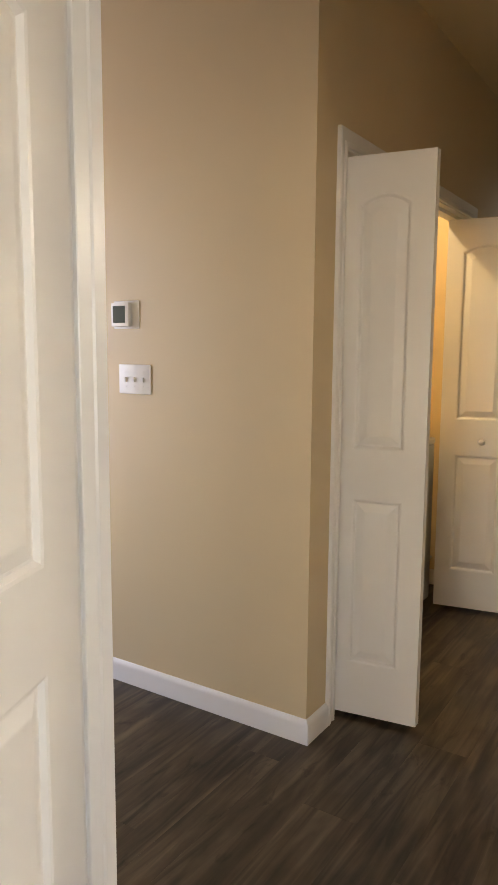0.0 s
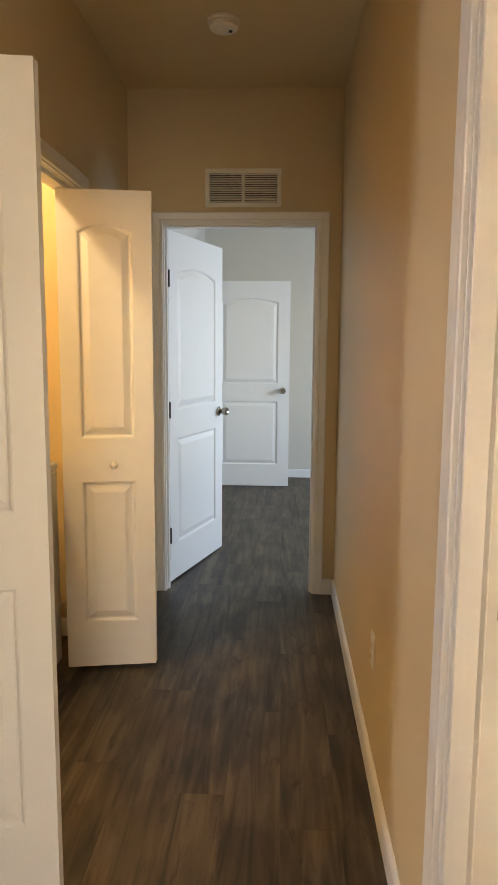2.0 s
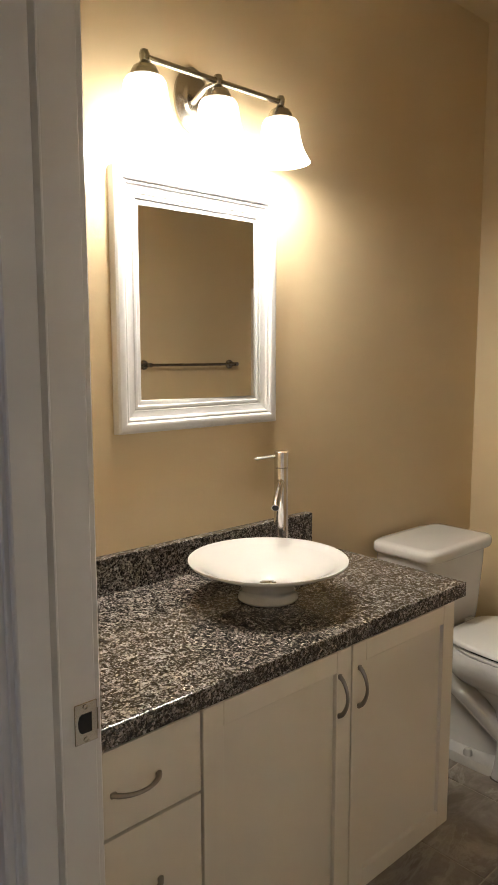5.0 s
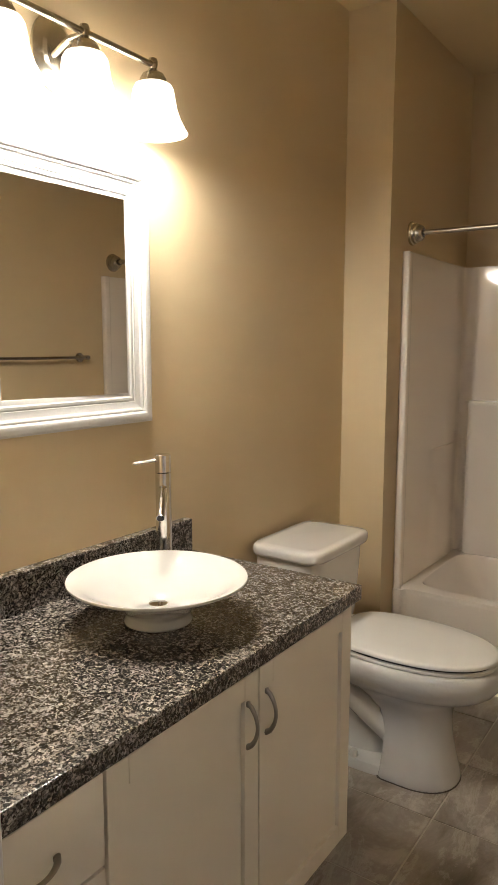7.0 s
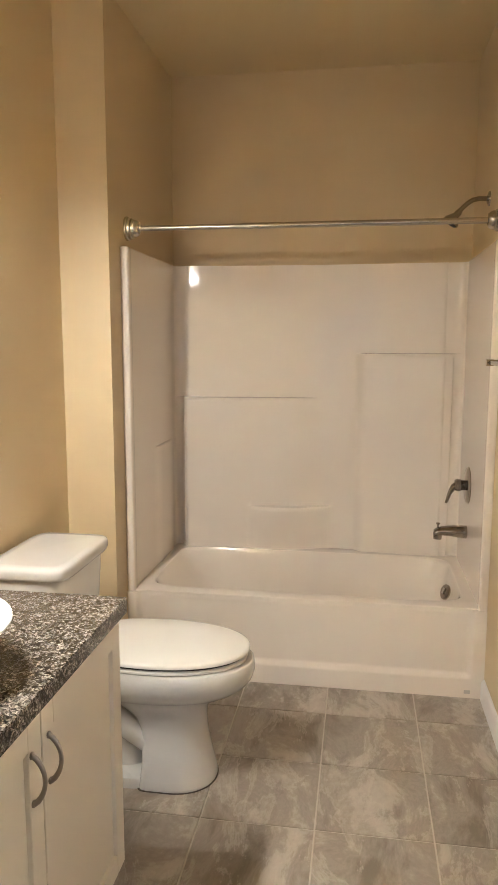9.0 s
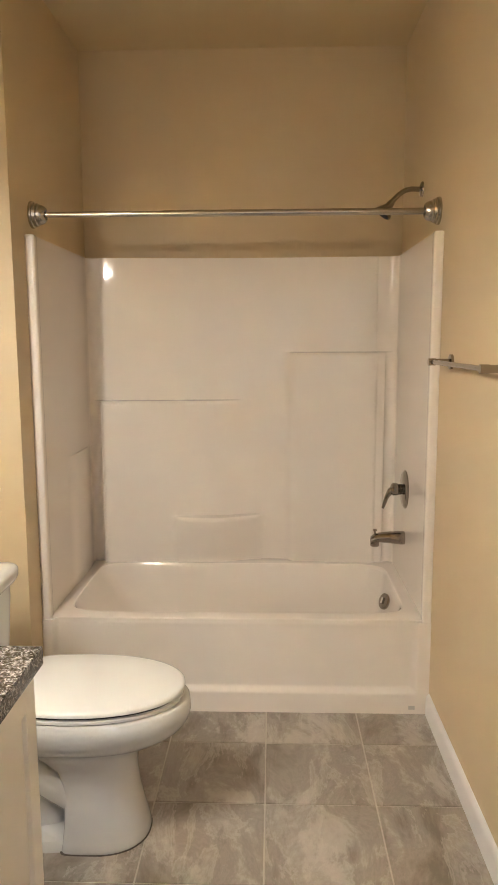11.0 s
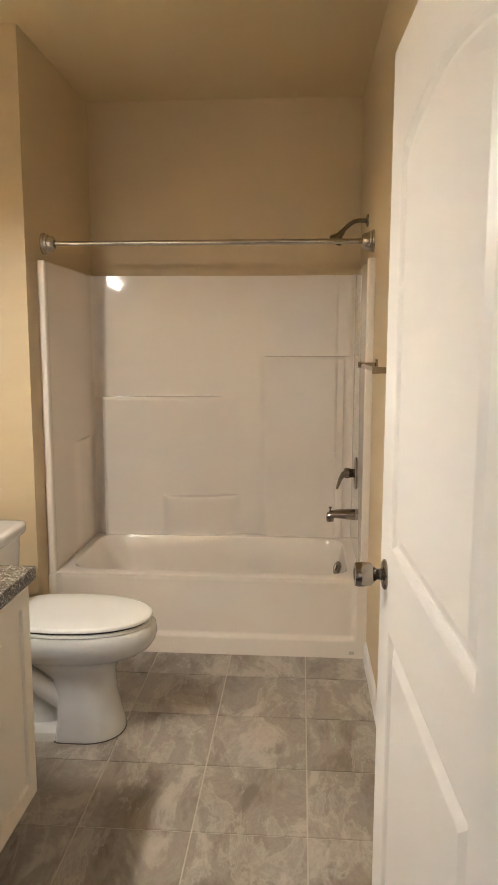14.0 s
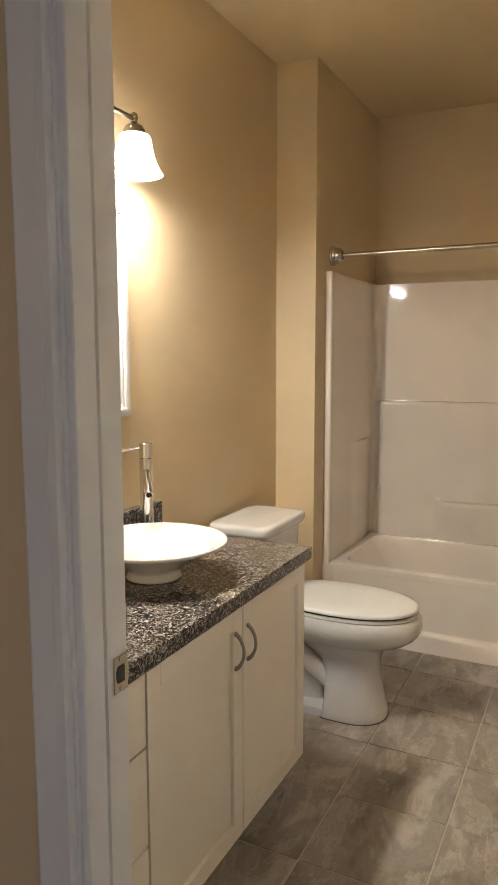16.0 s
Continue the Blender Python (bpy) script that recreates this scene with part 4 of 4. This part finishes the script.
for (ax, az), (bx, bz) in (((0, 0), (1, 0)), ((1, 0), (1, 1)), ((1, 1), (0, 1)), ((0, 1), (0, 0))):
    bm = bmesh.new()
    rings(bm, [[((MX0 + o) if cx == 0 else (MX1 - o), BATH_N - d, (MZ0 + o) if cz == 0 else (MZ1 - o)) for o, d in prof] for cx, cz in ((ax, az), (bx, bz))])
    part("frame_side", bm, M_FRAME, mir, smooth=True, angle=22)
part("glass", moved(box(-(MX1 - MX0) / 2 + 0.085, (MX1 - MX0) / 2 - 0.085, -0.0015, 0.0015, MZ0 + 0.085, MZ1 - 0.085), pose((MX0 + MX1) / 2, BATH_N - 0.0056, 0, 0, 0, -0.95)), M_MIRROR, mir)

vl = thing("vanity_light", pose(0.886, 0, -0.014), "three-light brushed nickel vanity fixture, frosted bell shades lit", "wall lamp")
plate = bmesh.new()
rings(plate, [[(rx * math.cos(a), BATH_N - y, 2.165 + rz * math.sin(a)) for a in (2 * math.pi * k / 40 for k in range(40))] for y, rx, rz in ((0.0, 0.062, 0.088), (0.008, 0.062, 0.088), (0.016, 0.052, 0.077), (0.020, 0.042, 0.066), (0.028, 0.036, 0.058), (0.032, 0.015, 0.02))])
part("backplate", plate, M_NICKEL, vl, smooth=True, angle=30)
part("stem", tube([(-0.02, BATH_N - 0.03, 2.15), (-0.02, 2.65, 2.172), (0, 2.62, 2.183)], 0.008, 10), M_NICKEL, vl, smooth=True)
part("stem", tube([(0.02, BATH_N - 0.03, 2.15), (0.02, 2.65, 2.172), (0, 2.62, 2.183)], 0.008, 10), M_NICKEL, vl, smooth=True)
part("bar", tube([(-0.235, 2.62, 2.187), (0.235, 2.62, 2.187)], 0.008, 14), M_NICKEL, vl, smooth=True)
for k, dx in enumerate((-0.233, 0.0, 0.233)):
    part("finial", moved(lathe([(0.001, 0.022), (0.010, 0.018), (0.013, 0.010), (0.012, 0.0), (0.009, -0.012), (0.001, -0.014)], 18), pose(dx, 2.62, 2.185)), M_NICKEL, vl, smooth=True)
    part("socket_cup", moved(lathe([(0.010, 0.0), (0.016, -0.006), (0.028, -0.014), (0.032, -0.022), (0.034, -0.024), (0.036, -0.036), (0.037, -0.048), (0.030, -0.048)], 26), pose(dx, 2.62, 2.178)), M_NICKEL, vl, smooth=True, angle=25)
    bell = [(0.034, 0.0), (0.046, -0.005), (0.0525, -0.016), (0.0555, -0.034), (0.058, -0.053), (0.062, -0.070), (0.069, -0.090), (0.078, -0.107), (0.0855, -0.119), (0.0875, -0.122)]
    sh = lathe(bell + [(r - 0.003, z) for r, z in reversed(bell)], 40, False, False)
    ob = part("shade", sh, M_SHADE, vl, "frosted white bell glass, glowing", smooth=True, angle=60)
    ob.location = (dx, 2.62, 2.143)
    part("bulb", moved(lathe([(0.010, 0.05), (0.013, 0.03), (0.024, 0.005), (0.0265, -0.012), (0.022, -0.026), (0.010, -0.034), (0.0, -0.035)], 20), pose(dx, 2.62, 2.118)), M_BULB, vl, "lit bulb", smooth=True)

# ---------------------------------------------------------------- toilet
TX = 1.89
toi = thing("toilet", pose(TX, 0, 0), "white two-piece toilet with closed elongated lid", "toilet")


def egg(y_back, y_front, hw, z, n=56, p=2.2, back_p=3.4, taper=0.0):
    """A loop like a toilet seat: rounder at the front, squarer at the back. The front points to -y."""
    yc = y_back - (y_back - y_front) * 0.42
    out = []
    for i in range(n):
        a = 2 * math.pi * i / n
        c, s = math.cos(a), math.sin(a)
        if s >= 0:
            t = abs(s) ** (2 / back_p)
            out.append((hw * (1 - taper * t * t) * math.copysign(abs(c) ** (2 / back_p), c), yc + (y_back - yc) * t, z))
        else:
            out.append((hw * math.copysign(abs(c) ** (2 / p), c), yc - (yc - y_front) * abs(s) ** (2 / p), z))
    return out


bm = bmesh.new()
rings(bm, [egg(y1, y0, hw, z, back_p=bp) for y1, y0, hw, z, bp in (
    (2.235, 1.990, 0.128, 0.0, 9), (2.235, 1.988, 0.130, 0.010, 9), (2.23, 1.994, 0.127, 0.035, 9), (2.225, 2.008, 0.119, 0.09, 9), (2.225, 2.02, 0.112, 0.15, 9), (2.23, 2.024, 0.108, 0.20, 8),
    (2.25, 2.022, 0.108, 0.24, 6), (2.30, 2.01, 0.114, 0.275, 5), (2.36, 1.972, 0.130, 0.305, 4), (2.41, 1.918, 0.154, 0.320, 3.6), (2.43, 1.882, 0.177, 0.347, 3.4), (2.44, 1.866, 0.187, 0.370, 3.4), (2.44, 1.860, 0.190, 0.392, 3.4), (2.44, 1.864, 0.189, 0.424, 3.4), (2.44, 1.872, 0.183, 0.432, 3.4))])
part("bowl", bm, M_CERAMIC, toi, smooth=True, angle=50)
# dark ring that paints the shadow gap between foot and tiles
bm = bmesh.new()
rings(bm, [egg(2.24, 1.9865, 0.1315, 0.0, back_p=9), egg(2.24, 1.9865, 0.1315, 0.0035, back_p=9)])
part("base_gap_shade", bm, material("dark_base_gap_shade", (0.10, 0.085, 0.07), 0.7), toi, "thin dark ring painted for the shadow gap at the base")
bm = bmesh.new()
rings(bm, [super_loop(0, 2.42, 0.123, 0.235, 0.0, 6), super_loop(0, 2.42, 0.123, 0.235, 0.028, 6), super_loop(0, 2.42, 0.119, 0.231, 0.034, 6), super_loop(0, 2.45, 0.06, 0.17, 0.038, 3)])
part("foot", bm, M_CERAMIC, toi, smooth=True, angle=50)
bm = bmesh.new()
rings(bm, [super_loop(0, 2.44, 0.062, 0.20, 0.03, 3), super_loop(0, 2.46, 0.058, 0.2, 0.2, 3), super_loop(0, 2.48, 0.085, 0.2, 0.32, 3.4), super_loop(0, 2.53, 0.15, 0.18, 0.385, 4), super_loop(0, 2.53, 0.16, 0.185, 0.425, 4), super_loop(0, 2.53, 0.155, 0.18, 0.43, 4)])
part("rear_body", bm, M_CERAMIC, toi, smooth=True, angle=60)
for s in (-1, 1):
    pts = [(s * 0.058, 2.15, 0.115), (s * 0.062, 2.21, 0.150), (s * 0.064, 2.27, 0.195), (s * 0.062, 2.34, 0.243), (s * 0.058, 2.42, 0.285), (s * 0.05, 2.52, 0.30)]
    part("trapway", tube(pts, [0.035, 0.046, 0.05, 0.053, 0.056, 0.055], 22), M_CERAMIC, toi, smooth=True)
    part("bolt_cap", moved(lathe([(0.016, 0), (0.016, 0.012), (0.011, 0.022), (0.0, 0.025)], 16), pose(s * 0.101, 2.33, 0.034)), M_CERAMIC, toi, smooth=True)
bm = bmesh.new()
rings(bm, [egg(2.42, 1.886, 0.182, 0.433, taper=0.12), egg(2.42, 1.882, 0.186, 0.436, taper=0.12), egg(2.42, 1.882, 0.186, 0.444, taper=0.12), egg(2.42, 1.886, 0.182, 0.447, taper=0.12)])
part("seat", bm, M_SEAT, toi, smooth=True, angle=50)
# black filler that paints the shade between seat and lid
bm = bmesh.new()
rings(bm, [egg(2.415, 1.890, 0.178, 0.4465, taper=0.12), egg(2.415, 1.890, 0.178, 0.455, taper=0.12)])
part("seat_gap_shade", bm, M_BLACK, toi)
bm = bmesh.new()
rings(bm, [egg(2.425, 1.882, 0.186, 0.4545, back_p=5, taper=0.2), egg(2.43, 1.877, 0.190, 0.4575, back_p=5, taper=0.2), egg(2.43, 1.877, 0.190, 0.465, back_p=5, taper=0.2), egg(2.428, 1.880, 0.187, 0.4695, back_p=5, taper=0.2), egg(2.42, 1.891, 0.177, 0.4725, back_p=5, taper=0.2), egg(2.36, 2.0, 0.10, 0.4745, back_p=5, taper=0.2)])
part("lid", bm, M_SEAT, toi, "closed white plastic toilet lid", smooth=True, angle=50)
for s in (-1, 1):
    part("hinge_cap", moved(box(-0.022, 0.022, 2.425, 2.455, 0.43, 0.466, bevel=0.008, seg=3), pose(s * 0.075, 0, 0)), M_SEAT, toi, smooth=True)
TANK0, TANK1 = 0.425, 0.725
bm = bmesh.new()
rings(bm, [super_loop(0, 2.572, hx, hy, z, 6, 48) for hx, hy, z in ((0.165, 0.112, TANK0), (0.175, 0.118, TANK0 + 0.01), (0.182, 0.122, TANK0 + 0.05), (0.203, 0.130, TANK1 - 0.05), (0.205, 0.130, TANK1))])
part("tank", bm, M_CERAMIC, toi, smooth=True, angle=50)
bm = bmesh.new()
rings(bm, [super_loop(0, 2.563, hx, hy, z, 7, 56) for hx, hy, z in ((0.207, 0.132, TANK1), (0.216, 0.140, TANK1 + 0.004), (0.219, 0.143, TANK1 + 0.014), (0.219, 0.143, TANK1 + 0.03), (0.217, 0.141, TANK1 + 0.038), (0.210, 0.135, TANK1 + 0.0435), (0.18, 0.11, TANK1 + 0.045))])
part("tank_lid", bm, M_CERAMIC, toi, smooth=True, angle=50)

# ---------------------------------------------------------------- hall fittings
vent = thing("return_air_grille", pose(-0.591, HN_Y, 2.292), "white louvred return-air grille above the door", "air vent")
W2, H2 = 0.208, 0.101
# black sheet in place of a duct, painting the shade behind the slats
part("duct_shade", box(-W2 + 0.02, W2 - 0.02, -0.002, -0.0005, -H2 + 0.02, H2 - 0.02), M_BLACK, vent)
for x0, x1, z0, z1 in ((-W2, W2, H2 - 0.024, H2), (-W2, W2, -H2, -H2 + 0.024), (-W2, -W2 + 0.024, -H2 + 0.024, H2 - 0.024), (W2 - 0.024, W2, -H2 + 0.024, H2 - 0.024), (-0.009, 0.009, -H2 + 0.024, H2 - 0.024)):
    part("frame", box(x0, x1, -0.012, -0.001, z0, z1, bevel=0.003), M_PLASTIC, vent)
for i in range(13):
    z = -H2 + 0.030 + i * 0.01185
    bm = box(-W2 + 0.02, W2 - 0.02, -0.0046, 0.0046, -0.0009, 0.0009)
    part("slat", moved(bm, pose(0, -0.0075, z, 58)), M_PLASTIC, vent)

smk = thing("smoke_detector", pose(-0.633, 3.85, CEIL), "round white smoke detector on the ceiling", "smoke detector")
part("base", moved(lathe([(0.070, 0.0), (0.070, 0.012), (0.066, 0.016)], 36), pose(0, 0, 0, 180)), M_PLASTIC, smk, smooth=True)
part("cover", moved(lathe([(0.060, 0.016), (0.060, 0.020), (0.063, 0.022), (0.062, 0.034), (0.052, 0.042), (0.02, 0.046), (0.0, 0.046)], 36), pose(0, 0, 0, 180)), M_PLASTIC, smk, smooth=True, angle=30)
part("test_button", moved(lathe([(0.008, 0.045), (0.008, 0.049), (0.0, 0.05)], 14), pose(0.028, 0, 0, 180)), M_BLACK, smk, smooth=True)

th = thing("thermostat", pose(-2.055, TH_Y, 1.531), "white wall thermostat with grey screen", "thermostat")
part("back_plate", box(-0.066, 0.066, -0.004, 0, -0.054, 0.054, bevel=0.004), M_PLASTIC, th, smooth=True)
part("body", box(-0.062, 0.030, -0.024, -0.004, -0.046, 0.046, bevel=0.004), M_PLASTIC, th, smooth=True)
part("screen", box(-0.052, 0.012, -0.0248, -0.0238, -0.032, 0.034), M_SCREEN, th)
sw = thing("light_switch_plate", pose(-2.014, TH_Y, 1.279), "white three-gang switch plate with toggles", "light switch")
part("plate", box(-0.083, 0.083, -0.006, 0, -0.058, 0.058, bevel=0.004), M_PLASTIC, sw, smooth=True)
for x in (-0.046, 0.0, 0.046):
    t1 = part("toggle", moved(box(-0.004, 0.004, -0.013, -0.004, -0.009, 0.009, bevel=0.0015), pose(x, 0, 0, 12)), M_PLASTIC, sw)
    for z in (-0.03, 0.03):
        part("screw", moved(lathe([(0.003, 0), (0.002, 0.001)], 10), pose(x, -0.006, z, 90)), M_PLASTIC, sw)

out = thing("wall_outlet", pose(HALL_E, 2.90, 0.437), "white duplex outlet on the tan hall wall", "outlet")
part("plate", box(-0.006, 0, -0.036, 0.036, -0.058, 0.058, bevel=0.003), M_PLASTIC, out, smooth=True)
for z in (-0.02, 0.02):
    part("socket", moved(lathe([(0.016, 0), (0.016, 0.002), (0.015, 0.003)], 20), pose(-0.0055, 0, z, 0, -90)), M_PLASTIC, out)
    # raised black bars paint the shade of the slots
    for y in (-0.006, 0.006):
        part("slot", box(-0.0092, -0.0085, y - 0.001, y + 0.001, z - 0.004, z + 0.004), M_BLACK, out)

# ---------------------------------------------------------------- laundry closet
wash = thing("washing_machine", pose(-1.672, 3.30, 0), "white enamelled washing machine inside the closet", "washing machine")
part("body", box(-0.33, 0.33, -0.34, 0.34, 0.03, 0.90, bevel=0.012, seg=3), M_APPL, wash, smooth=True)
part("lid", box(-0.32, 0.335, -0.338, 0.338, 0.9005, 0.935, bevel=0.012, seg=3), M_APPL, wash, smooth=True)
part("console", box(-0.33, -0.2, -0.338, 0.338, 0.9355, 1.08, bevel=0.02, seg=3), M_APPL, wash, smooth=True)
for x in (-0.28, 0.28):
    for y in (-0.28, 0.28):
        part("foot", moved(lathe([(0.022, 0), (0.02, 0.031)], 14), pose(x, y, 0)), M_BLACK, wash)
cap = thing("pipe_cap", pose(-1.45, 3.97, 0.165), "small white plastic pipe cap on the closet wall", "pipe cap")
part("stub", moved(lathe([(0.009, 0.0), (0.009, 0.045)], 14), pose(0, 0, 0, 90)), M_PLASTIC, cap, smooth=True)
part("cap", moved(lathe([(0.013, 0.040), (0.014, 0.046), (0.014, 0.062), (0.011, 0.067), (0.0, 0.067)], 16), pose(0, 0, 0, 90)), M_PLASTIC, cap, smooth=True)
cb = thing("closet_ceiling_light", pose(-1.75, 2.9, CEIL), "bare bulb in a white porcelain ceiling holder", "ceiling lamp")
part("holder", moved(lathe([(0.055, 0), (0.055, 0.015), (0.035, 0.03), (0.025, 0.06), (0.022, 0.06)], 24), pose(0, 0, 0, 180)), M_PLASTIC, cb, smooth=True)
part("bulb", moved(lathe([(0.013, 0.06), (0.018, 0.08), (0.03, 0.105), (0.03, 0.12), (0.02, 0.14), (0.0, 0.145)], 20), pose(0, 0, 0, 180)), emission("lit_closet_bulb", (1.0, 0.75, 0.42), 8), cb, smooth=True)

# ---------------------------------------------------------------- floors, laid last
tagged(part("floor_bath", box(BATH_W - 0.03, BATH_E, BATH_S, BATH_N, -0.05, -0.003), M_GROUT), "pale grouted bed of the bathroom floor", "floor", kind="structure")
bath_floor = bpy.data.objects["floor_bath"]
TPX, TPY, JX, JY = 0.3447, 0.356, 1.664, 1.642
tile_cache = {}
for i in range(-6, 4):
    for j in range(-3, 5):
        x0, x1 = JX + i * TPX + 0.0022, JX + (i + 1) * TPX - 0.0022
        y0, y1 = JY + j * TPY + 0.0022, JY + (j + 1) * TPY - 0.0022
        x0, x1, y0, y1 = max(x0, BATH_W - 0.03), min(x1, 2.66), max(y0, BATH_S), min(y1, BATH_N)
        if x1 - x0 < 0.01 or y1 - y0 < 0.01:
            continue
        key = (round(x1 - x0, 4), round(y1 - y0, 4))
        if key not in tile_cache:
            hx, hy = key[0] / 2, key[1] / 2
            tile_cache[key] = mesh_of("tile", box(-hx, hx, -hy, hy, -0.008, 0, bevel=0.0016, seg=1), M_TILE)
        t = new("tile", tile_cache[key])
        t.parent = bath_floor
        t.location = ((x0 + x1) / 2, (y0 + y1) / 2, random.uniform(-0.0004, 0.0004))

tagged(part("floor_planks", box(-5.0, FAR_E, -3.5, FAR_Y, -0.06, -0.0045), M_SUB), "dark brown vinyl plank floor through hall and bedrooms", "floor", kind="structure")
plank_floor = bpy.data.objects["floor_planks"]
PW, PL = 0.178, 1.22
plank_cache = {}


def plank_mesh(w, ln):
    key = (round(w, 3), round(ln, 3))
    if key not in plank_cache:
        plank_cache[key] = mesh_of("plank", box(-key[0] / 2, key[0] / 2, -key[1] / 2, key[1] / 2, -0.006, 0, bevel=0.0004, seg=1), M_PLANK)
    return plank_cache[key]


def planks(x0, x1, y0, y1):
    i0, i1 = math.floor(x0 / PW), math.ceil(x1 / PW)
    for i in range(i0, i1):
        off = (i * 0.437 % 1) * PL
        j0, j1 = math.floor((y0 - off) / PL), math.ceil((y1 - off) / PL)
        for j in range(j0, j1):
            a, b = max(x0, i * PW + 0.0002), min(x1, (i + 1) * PW - 0.0002)
            c, d = max(y0, off + j * PL + 0.0002), min(y1, off + (j + 1) * PL - 0.0002)
            if b - a > 0.004 and d - c > 0.01:
                o = new("plank", plank_mesh(b - a, d - c))
                o.parent = plank_floor
                o.location = ((a + b) / 2, (c + d) / 2, 0)


planks(CL_E - 0.115, HALL_E + 0.08, BR_Y, HN_B)
planks(CL_W, CL_E - 0.115, TH_Y + 0.115, 3.97)
planks(-3.2, CL_E - 0.115, BR_N, TH_Y)
planks(FAR_W, 0.9, HN_B, FAR_Y)
planks(-1.6, 0.4, -1.6, BR_Y)
strip = bmesh.new()
rings(strip, [[(0.028 + x, y, z) for x, z in ((-0.022, 0.0), (-0.018, 0.004), (-0.008, 0.0065), (0.008, 0.0065), (0.018, 0.004), (0.022, 0.0))] for y in (BD_S, BD_N)])
tagged(part("threshold_strip", strip, M_NICKEL, smooth=True), "metal threshold strip between planks and tiles", "threshold", kind="structure")
